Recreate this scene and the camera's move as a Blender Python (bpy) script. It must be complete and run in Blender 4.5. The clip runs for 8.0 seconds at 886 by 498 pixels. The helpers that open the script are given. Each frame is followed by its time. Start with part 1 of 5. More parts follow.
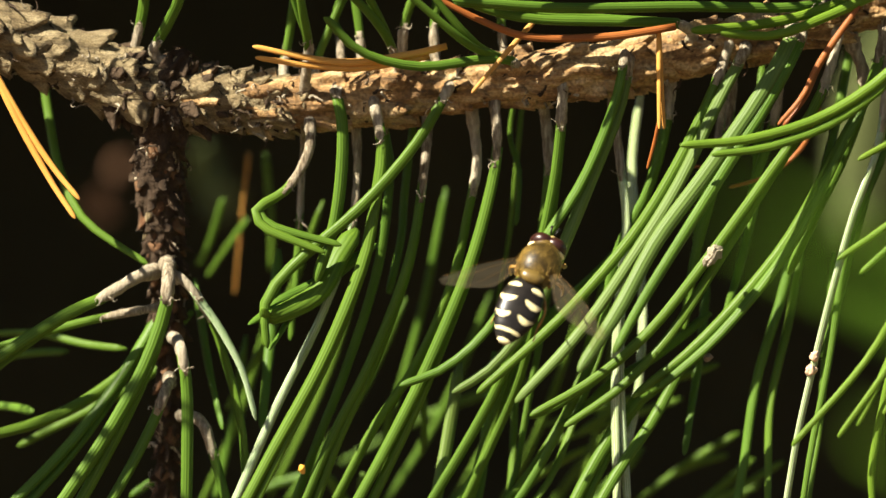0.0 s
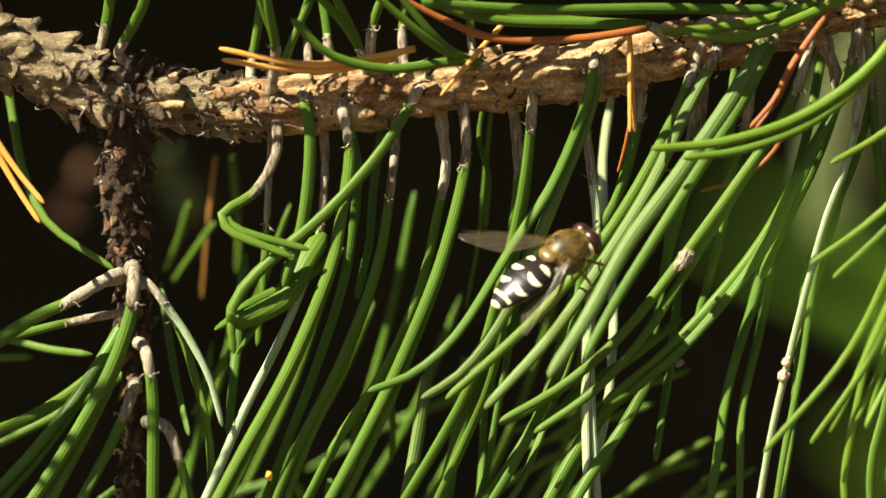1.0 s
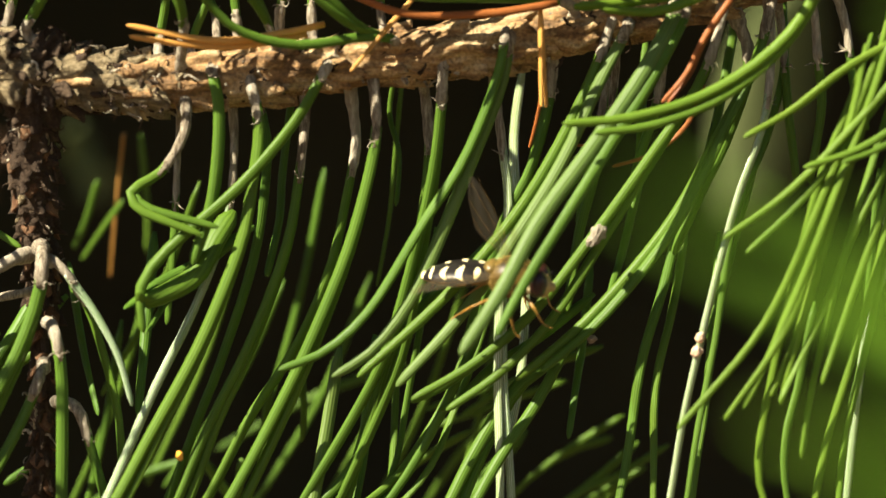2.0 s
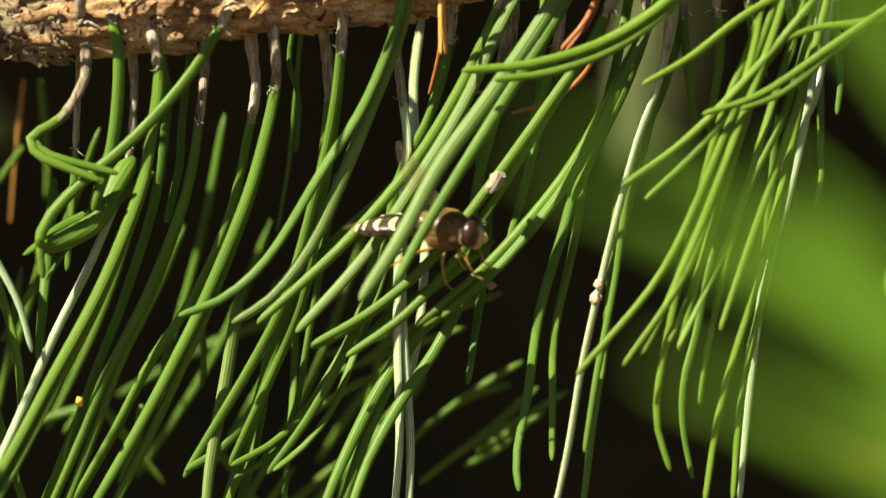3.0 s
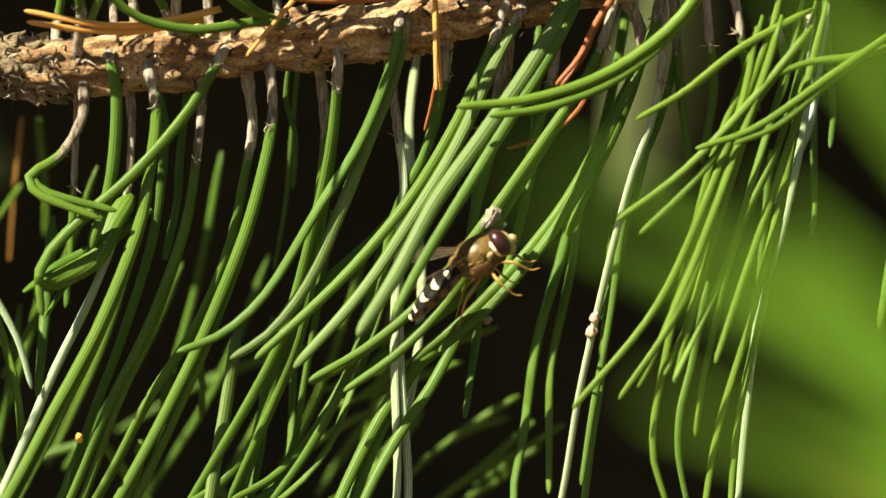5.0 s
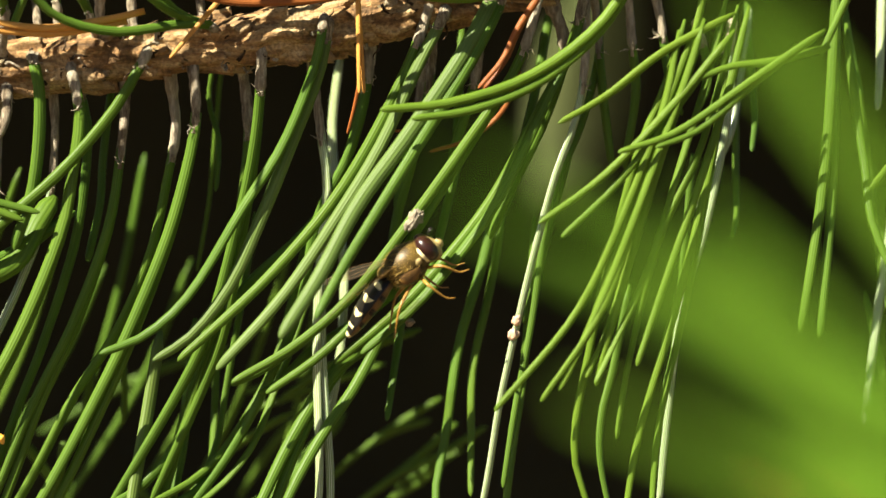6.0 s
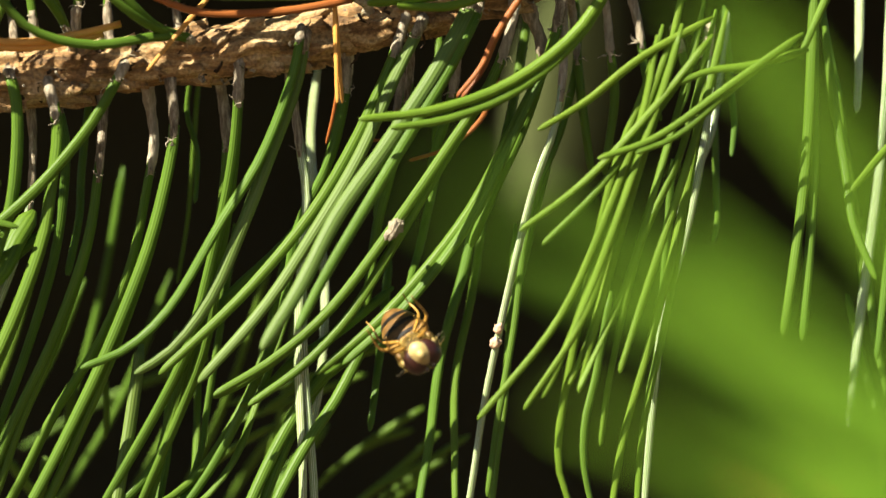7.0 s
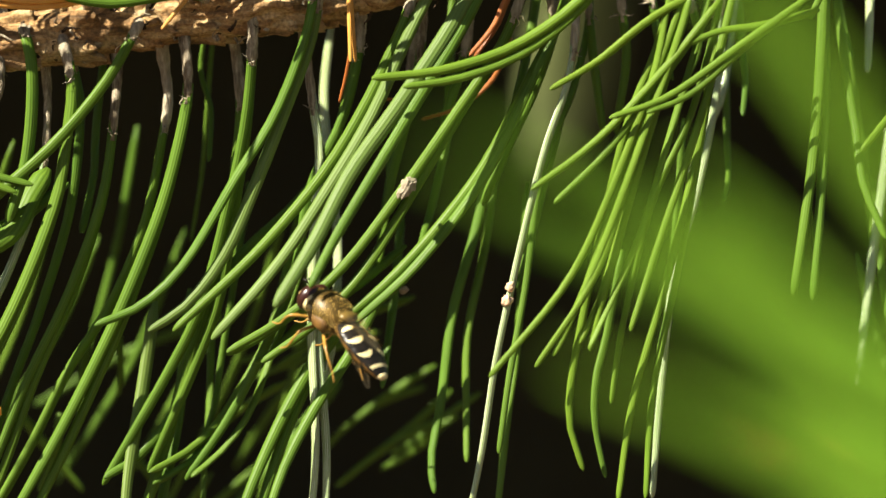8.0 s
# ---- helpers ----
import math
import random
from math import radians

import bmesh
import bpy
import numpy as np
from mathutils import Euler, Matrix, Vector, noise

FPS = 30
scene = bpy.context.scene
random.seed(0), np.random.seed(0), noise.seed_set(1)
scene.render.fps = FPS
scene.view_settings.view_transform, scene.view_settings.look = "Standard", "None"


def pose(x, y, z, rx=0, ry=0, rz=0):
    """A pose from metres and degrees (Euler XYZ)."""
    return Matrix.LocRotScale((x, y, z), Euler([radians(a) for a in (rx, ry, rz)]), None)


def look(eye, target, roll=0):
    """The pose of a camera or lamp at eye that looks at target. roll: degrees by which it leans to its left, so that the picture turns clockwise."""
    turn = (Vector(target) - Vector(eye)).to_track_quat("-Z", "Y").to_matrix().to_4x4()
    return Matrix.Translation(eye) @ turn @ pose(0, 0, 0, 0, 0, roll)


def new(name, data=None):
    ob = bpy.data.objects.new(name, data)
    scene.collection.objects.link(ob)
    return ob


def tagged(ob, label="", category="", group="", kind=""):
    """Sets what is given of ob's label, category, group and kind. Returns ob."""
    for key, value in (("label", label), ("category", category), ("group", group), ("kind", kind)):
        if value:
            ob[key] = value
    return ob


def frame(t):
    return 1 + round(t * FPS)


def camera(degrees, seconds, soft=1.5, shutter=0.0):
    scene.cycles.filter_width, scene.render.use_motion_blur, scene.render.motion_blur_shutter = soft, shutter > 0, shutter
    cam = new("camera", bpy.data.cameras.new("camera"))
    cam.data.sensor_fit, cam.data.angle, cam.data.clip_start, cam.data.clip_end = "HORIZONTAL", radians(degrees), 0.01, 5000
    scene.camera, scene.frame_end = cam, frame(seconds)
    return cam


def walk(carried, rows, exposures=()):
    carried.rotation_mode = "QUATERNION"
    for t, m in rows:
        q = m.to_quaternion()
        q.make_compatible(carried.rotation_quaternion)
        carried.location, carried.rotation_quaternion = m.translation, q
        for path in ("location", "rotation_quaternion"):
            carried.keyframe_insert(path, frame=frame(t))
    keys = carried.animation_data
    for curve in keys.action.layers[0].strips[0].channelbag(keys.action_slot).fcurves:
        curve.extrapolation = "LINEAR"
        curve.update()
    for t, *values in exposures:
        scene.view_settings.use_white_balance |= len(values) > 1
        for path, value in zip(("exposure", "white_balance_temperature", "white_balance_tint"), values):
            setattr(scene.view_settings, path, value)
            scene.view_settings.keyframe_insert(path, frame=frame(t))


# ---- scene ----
# A pine twig in sunlight with a hoverfly, seen through a long lens from half a metre.
MM = 0.001
REACH = 0.56                       # from the first eye to the twig
cam = camera(10.0, 8.0, soft=1.5)
cam.data.dof.use_dof = True
cam.data.dof.focus_distance = REACH - 0.006
cam.data.dof.aperture_fstop = 15.0

# seconds, yaw to the left, pitch up, lean to the left (degrees), metres forward
TURNS = [
    (0.0, 0.000, 0.000, 0.000, 0.0000),
    (0.1, -0.125, 0.018, -0.012, 0.0006),
    (0.2, -0.154, 0.004, -0.024, 0.0012),
    (0.3, -0.171, 0.029, -0.036, 0.0018),
    (0.4, -0.175, 0.066, -0.048, 0.0024),
    (0.5, -0.172, 0.071, -0.060, 0.0030),
    (0.6, -0.156, 0.040, -0.049, 0.0036),
    (0.7, -0.147, 0.066, -0.038, 0.0041),
    (0.8, -0.125, 0.054, -0.026, 0.0047),
    (0.9, -0.212, 0.055, -0.015, 0.0052),
    (1.0, -0.356, 0.049, -0.004, 0.0058),
    (1.1, -0.509, 0.031, -0.048, 0.0066),
    (1.2, -0.719, 0.020, -0.092, 0.0074),
    (2.3, -1.520, -0.385, -0.240, 0.0103),
    (2.4, -1.614, -0.451, -0.185, 0.0106),
    (2.5, -1.735, -0.513, -0.130, 0.0108),
    (2.6, -1.912, -0.545, -0.158, 0.0103),
    (2.7, -2.108, -0.597, -0.186, 0.0099),
    (2.8, -2.253, -0.693, -0.215, 0.0094),
    (2.9, -2.398, -0.738, -0.243, 0.0090),
    (3.0, -2.498, -0.828, -0.271, 0.0085),
    (3.1, -2.567, -0.891, -0.264, 0.0083),
    (3.2, -2.687, -0.929, -0.258, 0.0081),
    (3.3, -2.712, -0.935, -0.251, 0.0080),
    (3.5, -2.825, -0.991, -0.238, 0.0076),
    (3.6, -2.773, -0.952, -0.272, 0.0076),
    (3.7, -2.682, -0.939, -0.306, 0.0076),
    (3.8, -2.490, -0.835, -0.339, 0.0075),
    (3.9, -2.324, -0.744, -0.373, 0.0075),
    (4.0, -2.311, -0.577, -0.407, 0.0075),
    (4.1, -2.357, -0.422, -0.471, 0.0069),
    (4.2, -2.371, -0.318, -0.535, 0.0062),
    (5.3, -2.654, -0.470, -0.604, 0.0048),
    (5.5, -2.822, -0.485, -0.534, 0.0053),
    (5.6, -2.848, -0.490, -0.516, 0.0050),
    (5.8, -3.125, -0.457, -0.479, 0.0043),
    (6.0, -3.396, -0.404, -0.443, 0.0036),
    (6.2, -3.623, -0.288, -0.625, 0.0039),
    (6.4, -3.774, -0.166, -0.807, 0.0042),
    (6.5, -3.810, -0.182, -0.898, 0.0044),
    (6.6, -3.844, -0.138, -0.970, 0.0045),
    (6.7, -3.768, -0.143, -1.043, 0.0046),
    (6.8, -3.704, -0.168, -1.115, 0.0048),
    (6.9, -3.679, -0.206, -1.188, 0.0049),
    (7.0, -3.626, -0.307, -1.260, 0.0050),
    (7.1, -3.521, -0.362, -1.232, 0.0047),
    (7.2, -3.442, -0.393, -1.205, 0.0045),
    (7.3, -3.394, -0.475, -1.177, 0.0042),
    (7.5, -3.444, -0.681, -1.122, 0.0037),
    (7.6, -3.469, -0.636, -1.124, 0.0033),
    (7.7, -3.505, -0.617, -1.126, 0.0030),
    (7.8, -3.457, -0.685, -1.128, 0.0026),
    (8.0, -3.458, -0.773, -1.132, 0.0019),
]


def eye_pose(yaw, pitch, lean, ahead):
    a, b = radians(yaw), radians(pitch)
    eye = Vector((0, ahead - REACH, 0))
    return look(eye, eye + Vector((-math.sin(a) * math.cos(b), math.cos(a) * math.cos(b), math.sin(b))), lean)


EXPOSURE = 1.72
walk(cam, [(t, eye_pose(*turn)) for t, *turn in TURNS], exposures=[(0.0, EXPOSURE), (8.0, EXPOSURE)])

# ---- light ----
SUN_FROM = Vector((-0.59, -0.40, 0.70)).normalized()
world = bpy.data.worlds.new("sky")
scene.world = world
world.use_nodes = True
nt = world.node_tree
sky = nt.nodes.new("ShaderNodeTexSky")
sky.sky_type, sky.sun_disc = "NISHITA", False
sky.sun_elevation = math.asin(SUN_FROM.z)
sky.sun_rotation = math.atan2(SUN_FROM.x, SUN_FROM.y)
nt.links.new(sky.outputs[0], nt.nodes["Background"].inputs[0])
nt.nodes["Background"].inputs[1].default_value = 0.025
sun = new("sun", bpy.data.lights.new("sun", "SUN"))
sun.data.energy, sun.data.angle, sun.data.color = 5.0, radians(0.53), (1.0, 0.92, 0.76)
sun.matrix_world = look((0, 0, 3), Vector((0, 0, 3)) - SUN_FROM)


# ---- materials ----
def material(name):
    mat = bpy.data.materials.new(name)
    mat.use_nodes = True
    tree = mat.node_tree
    return mat, tree, tree.nodes["Principled BSDF"]


def node(tree, kind, **values):
    n = tree.nodes.new(kind)
    for k, v in values.items():
        n.inputs[k.replace("_", " ")].default_value = v
    return n


def ramp(tree, source, stops):
    n = tree.nodes.new("ShaderNodeValToRGB")
    e = n.color_ramp.elements
    while len(e) < len(stops):
        e.new(0.5)
    for el, (at, colour) in zip(e, stops):
        el.position, el.color = at, (*colour, 1)
    tree.links.new(source, n.inputs[0])
    return n.outputs[0]


def mix(tree, factor, a, b, how="MIX"):
    n = tree.nodes.new("ShaderNodeMix")
    n.data_type, n.blend_type = "RGBA", how
    for slot, v in ((0, factor), (6, a), (7, b)):
        if isinstance(v, bpy.types.NodeSocket):
            tree.links.new(v, n.inputs[slot])
        elif slot == 0:
            n.inputs[0].default_value = v
        else:
            n.inputs[slot].default_value = (*v, 1)
    return n.outputs[2]


def noise_of(tree, scale, detail=4.0, rough=0.55, stretch=None, coords="Object"):
    tc = tree.nodes.new("ShaderNodeTexCoord")
    n = node(tree, "ShaderNodeTexNoise", Scale=scale, Detail=detail, Roughness=rough)
    if stretch:
        m = tree.nodes.new("ShaderNodeMapping")
        m.inputs["Scale"].default_value = stretch
        tree.links.new(tc.outputs[coords], m.inputs[0])
        tree.links.new(m.outputs[0], n.inputs["Vector"])
    else:
        tree.links.new(tc.outputs[coords], n.inputs["Vector"])
    return n.outputs[0]


def bump(tree, bsdf, height, strength, distance):
    b = node(tree, "ShaderNodeBump", Strength=strength, Distance=distance)
    tree.links.new(height, b.inputs["Height"])
    tree.links.new(b.outputs[0], bsdf.inputs["Normal"])


def needle_material(name, dark, light, rough=0.42, glow=0.3, lines=0.5, sheen=None, line_tint=None):
    """Long leaf with pale lines along it, stomata on most and painted glare on some; uv: round and along."""
    mat, tree, bsdf = material(name)
    uv = tree.nodes.new("ShaderNodeTexCoord")
    sep = tree.nodes.new("ShaderNodeSeparateXYZ")
    tree.links.new(uv.outputs["UV"], sep.inputs[0])
    wave = tree.nodes.new("ShaderNodeMath")
    wave.operation = "SINE"
    mul = tree.nodes.new("ShaderNodeMath")
    mul.operation = "MULTIPLY"
    mul.inputs[1].default_value = 2 * math.pi * 13
    tree.links.new(sep.outputs[0], mul.inputs[0])
    tree.links.new(mul.outputs[0], wave.inputs[0])
    info = tree.nodes.new("ShaderNodeObjectInfo")
    broad = noise_of(tree, 90.0, 3.0)
    fine = noise_of(tree, 1.0, 4.0, 0.7, stretch=(46.0, 7.0, 1.0), coords="UV")
    base = mix(tree, ramp(tree, broad, [(0.3, (0, 0, 0)), (0.7, (1, 1, 1))]), dark, light)
    base = mix(tree, ramp(tree, info.outputs["Random"], [(0.0, (0, 0, 0)), (1.0, (0.5, 0.5, 0.5))]), base,
               (light[0] * 1.3, light[1] * 1.05, light[2] * 0.75))
    wob = tree.nodes.new("ShaderNodeMath")
    wob.operation = "MULTIPLY"
    tree.links.new(wave.outputs[0], wob.inputs[0])
    tree.links.new(noise_of(tree, 1.0, 2.0, stretch=(11.0, 9.0, 1.0), coords="UV"), wob.inputs[1])
    line = ramp(tree, wob.outputs[0], [(0.05, (0, 0, 0)), (0.55, (lines, lines, lines))])
    groove = ramp(tree, wob.outputs[0], [(0.0, (0.12, 0.12, 0.12)), (0.14, (0, 0, 0))])
    base = mix(tree, groove, base, tuple(0.55 * c for c in dark))
    base = mix(tree, line, base, line_tint or (light[0] * 1.75, light[1] * 1.45, light[2] * 1.2))
    base = mix(tree, ramp(tree, fine, [(0.38, (0.45, 0.45, 0.45)), (0.55, (0, 0, 0))]), base, dark)
    tree.links.new(base, bsdf.inputs["Base Color"])
    bsdf.inputs["Roughness"].default_value = rough
    bsdf.inputs["Specular IOR Level"].default_value = sheen or 0.2
    bump(tree, bsdf, wob.outputs[0], 0.4, 0.00006)
    if glow:
        out = tree.nodes["Material Output"]
        tl = tree.nodes.new("ShaderNodeBsdfTranslucent")
        tree.links.new(base, tl.inputs[0])
        mx = tree.nodes.new("ShaderNodeMixShader")
        mx.inputs[0].default_value = glow
        tree.links.new(bsdf.outputs[0], mx.inputs[1])
        tree.links.new(tl.outputs[0], mx.inputs[2])
        tree.links.new(mx.outputs[0], out.inputs[0])
    return mat


def rough_material(name, stops, scale, rough=0.85, relief=0.5, depth=0.0003, stretch=None, second=None):
    """Mottled dry surface: a broad stain and a fine grain, with relief."""
    mat, tree, bsdf = material(name)
    a = noise_of(tree, scale, 8.0, 0.65, stretch)
    b = noise_of(tree, scale * 6, 5.0, 0.6)
    col = ramp(tree, a, stops)
    col = mix(tree, ramp(tree, b, [(0.35, (0.65, 0.65, 0.65)), (0.6, (0, 0, 0))]), col, second or tuple(0.35 * c for c in stops[0][1]))
    info = tree.nodes.new("ShaderNodeObjectInfo")
    col = mix(tree, ramp(tree, info.outputs["Random"], [(0.0, (0, 0, 0)), (1.0, (0.4, 0.4, 0.4))]), col, stops[-1][1])
    tree.links.new(col, bsdf.inputs["Base Color"])
    bsdf.inputs["Roughness"].default_value = rough
    bsdf.inputs["Specular IOR Level"].default_value = 0.25
    both = tree.nodes.new("ShaderNodeMath")
    tree.links.new(a, both.inputs[0])
    tree.links.new(b, both.inputs[1])
    bump(tree, bsdf, both.outputs[0], relief, depth)
    return mat


def plain_material(name, colour, rough=0.4, spec=0.5, scale=900.0, amount=0.35, metal=0.0):
    mat, tree, bsdf = material(name)
    n = noise_of(tree, scale, 4.0)
    col = ramp(tree, n, [(0.3, tuple(c * (1 - amount) for c in colour)), (0.7, tuple(min(1, c * (1 + amount)) for c in colour))])
    tree.links.new(col, bsdf.inputs["Base Color"])
    bsdf.inputs["Roughness"].default_value, bsdf.inputs["Metallic"].default_value = rough, metal
    bsdf.inputs["Specular IOR Level"].default_value = spec
    bump(tree, bsdf, n, 0.25, 0.00005)
    return mat


GREEN = needle_material("pine_needle_green", (0.060, 0.134, 0.015), (0.120, 0.235, 0.028), lines=0.24)
# Lighter, yellower green for the front cluster.
LIGHT_GREEN = needle_material("pine_needle_light_green", (0.088, 0.180, 0.016), (0.165, 0.292, 0.030), lines=0.24)
# Needle green lightened: sunlight on the crowded near shoot is put into its colour.
BRIGHTENED = needle_material("pine_needle_brightened", (0.13, 0.315, 0.021), (0.225, 0.445, 0.042), glow=0.45, lines=0.3)
# Sun glare is painted in: pale base colour and whitish lines.
GLARE_PAINTED = needle_material("pine_needle_painted_glare", (0.13, 0.23, 0.06), (0.30, 0.42, 0.19), rough=0.24, glow=0.1, lines=0.9, sheen=0.9, line_tint=(0.70, 0.76, 0.58))
PALE = needle_material("pine_needle_pale", (0.098, 0.175, 0.032), (0.150, 0.245, 0.056), rough=0.5, lines=0.12, sheen=0.35)
DEAD = needle_material("dead_needle_orange", (0.44, 0.21, 0.04), (0.70, 0.40, 0.11), rough=0.42, glow=0.12, lines=0.35)
RUST = needle_material("dead_needle_rust", (0.18, 0.055, 0.016), (0.36, 0.135, 0.036), rough=0.38, glow=0.06, lines=0.25)
SHEATH = rough_material("needle_sheath_grey", [(0.37, (0.065, 0.046, 0.026)), (0.48, (0.24, 0.19, 0.12)), (0.66, (0.66, 0.58, 0.42))], 1900.0, relief=1.0, depth=0.0002, stretch=(1.3, 1.3, 0.22), second=(0.12, 0.09, 0.06))
BARK_TAN = rough_material("twig_bark_tan", [(0.35, (0.085, 0.038, 0.013)), (0.47, (0.34, 0.18, 0.062)), (0.55, (0.52, 0.34, 0.15)), (0.70, (0.70, 0.54, 0.31))], 420.0,
                          relief=0.9, depth=0.0005, stretch=(0.35, 1.4, 1.6))
BARK_GREY = rough_material("old_bark_grey", [(0.36, (0.07, 0.043, 0.018)), (0.49, (0.28, 0.205, 0.098)), (0.66, (0.58, 0.465, 0.265))], 900.0, relief=1.0, depth=0.0007, stretch=(0.3, 1.3, 1.3))
# Dark brown bark, with shade of creases and side shoot put into its colour.
BARK_DARK_SHADE = rough_material("bark_dark_painted_shade", [(0.3, (0.022, 0.011, 0.005)), (0.52, (0.045, 0.027, 0.014)), (0.70, (0.115, 0.075, 0.042))], 700.0, relief=0.9, depth=0.0005)
SCALE_BROWN = rough_material("bud_scale_brown", [(0.3, (0.05, 0.019, 0.008)), (0.5, (0.13, 0.055, 0.022)), (0.72, (0.26, 0.15, 0.075))], 900.0, relief=0.9)
# Near-black: the tree's inner shade is put into the colour.
PAINTED_SHADE = rough_material("foliage_painted_shade", [(0.3, (0.011, 0.012, 0.006)), (0.55, (0.024, 0.026, 0.011)), (0.8, (0.045, 0.036, 0.018))], 14.0, relief=0.8, depth=0.01)
TUFT = rough_material("tuft_green", [(0.3, (0.03, 0.06, 0.012)), (0.55, (0.05, 0.10, 0.02)), (0.8, (0.08, 0.14, 0.03))], 30.0)
LEAF_OLIVE = rough_material("leaf_olive", [(0.3, (0.06, 0.085, 0.022)), (0.55, (0.10, 0.125, 0.038)), (0.8, (0.16, 0.18, 0.065))], 60.0)
LEAF_BROWN = rough_material("leaf_brown", [(0.3, (0.055, 0.022, 0.010)), (0.55, (0.10, 0.045, 0.018)), (0.8, (0.16, 0.085, 0.04))], 60.0)
LITTER = rough_material("needle_litter", [(0.3, (0.045, 0.028, 0.016)), (0.55, (0.09, 0.055, 0.03)), (0.8, (0.15, 0.10, 0.055))], 9.0, relief=0.8, depth=0.01)
RESIN = plain_material("amber_resin", (0.75, 0.38, 0.05), rough=0.15)
FLUFF = rough_material("grey_fluff", [(0.35, (0.14, 0.105, 0.07)), (0.50, (0.33, 0.265, 0.18)), (0.66, (0.58, 0.50, 0.37))], 2500.0, relief=0.8)
HUSK = plain_material("pinkish_husk", (0.62, 0.42, 0.27), rough=0.5)

FLY_BLACK = plain_material("fly_black", (0.012, 0.010, 0.008), rough=0.33, spec=0.25)
FLY_CREAM = plain_material("fly_cream", (0.75, 0.65, 0.34), rough=0.45, amount=0.15)
FLY_BRONZE = plain_material("fly_bronze", (0.080, 0.050, 0.010), rough=0.42, spec=0.28, scale=700.0, amount=0.85)
FLY_TAN = plain_material("fly_tan_hair", (0.48, 0.32, 0.065), rough=0.6)
FLY_AMBER = plain_material("fly_amber", (0.22, 0.12, 0.025), rough=0.35)
FLY_SCUTE = plain_material("fly_scutellum", (0.13, 0.085, 0.02), rough=0.3)
FLY_EYE = plain_material("fly_eye_red", (0.028, 0.008, 0.005), rough=0.3, scale=5000.0)
FLY_FACE = plain_material("fly_face", (0.40, 0.30, 0.11), rough=0.5)
FLY_BELLY = plain_material("fly_belly_amber", (0.12, 0.06, 0.012), rough=0.45, amount=0.6)
FLY_ORANGE = plain_material("fly_leg_orange", (0.30, 0.16, 0.025), rough=0.4)


def wing_material():
    mat, tree, bsdf = material("fly_wing_membrane")
    bsdf.inputs["Base Color"].default_value = (0.55, 0.46, 0.30, 1)
    bsdf.inputs["Roughness"].default_value = 0.18
    clear = tree.nodes.new("ShaderNodeBsdfTransparent")
    clear.inputs[0].default_value = (0.86, 0.82, 0.72, 1)
    mx = tree.nodes.new("ShaderNodeMixShader")
    mx.inputs[0].default_value = 0.045
    tree.links.new(clear.outputs[0], mx.inputs[1])
    tree.links.new(bsdf.outputs[0], mx.inputs[2])
    tree.links.new(mx.outputs[0], tree.nodes["Material Output"].inputs[0])
    return mat


FLY_WING = wing_material()


# ---- mesh helpers ----
def link(name, verts, faces, mat, parent=None, label="", uvs=None, smooth=True):
    me = bpy.data.meshes.new(name)
    me.from_pydata([tuple(v) for v in verts], [], faces)
    if uvs:
        layer = me.uv_layers.new()
        for lp in me.loops:
            layer.data[lp.index].uv = uvs[lp.vertex_index]
    for p in me.polygons:
        p.use_smooth = smooth
    me.materials.append(mat)
    ob = new(name, me)
    if parent:
        ob.parent = parent
    return tagged(ob, label)


def part(name, bm, mat, parent, label="", smooth=True):
    me = bpy.data.meshes.new(name)
    bm.to_mesh(me)
    bm.free()
    for p in me.polygons:
        p.use_smooth = smooth
    me.materials.append(mat)
    ob = new(name, me)
    if parent:
        ob.parent = parent
    return tagged(ob, label)


def thing(name, label, category, group="", at=(0, 0, 0)):
    ob = new(name)
    ob.empty_display_size = 0.01
    ob.location = at
    return tagged(ob, label, category, group)


def spline(points, count):
    """A smooth line through the points, evenly stepped."""
    p = [Vector(v) for v in points]
    if len(p) == 2:
        p.insert(1, (p[0] + p[1]) / 2)
    p = [2 * p[0] - p[1], *p, 2 * p[-1] - p[-2]]
    dense = []
    for i in range(1, len(p) - 2):
        for k in range(12):
            t = k / 12
            a, b, c, d = p[i - 1:i + 3]
            dense.append(0.5 * (2 * b + (c - a) * t + (2 * a - 5 * b + 4 * c - d) * t * t + (3 * b - a - 3 * c + d) * t ** 3))
    dense.append(p[-2])
    run = [0.0]
    for a, b in zip(dense, dense[1:]):
        run.append(run[-1] + (b - a).length)
    line, k = [], 0
    for i in range(count):
        want = run[-1] * i / (count - 1)
        while k < len(run) - 2 and run[k + 1] < want:
            k += 1
        f = (want - run[k]) / max(run[k + 1] - run[k], 1e-9)
        line.append(dense[k].lerp(dense[k + 1], min(max(f, 0), 1)))
    return line, run[-1]


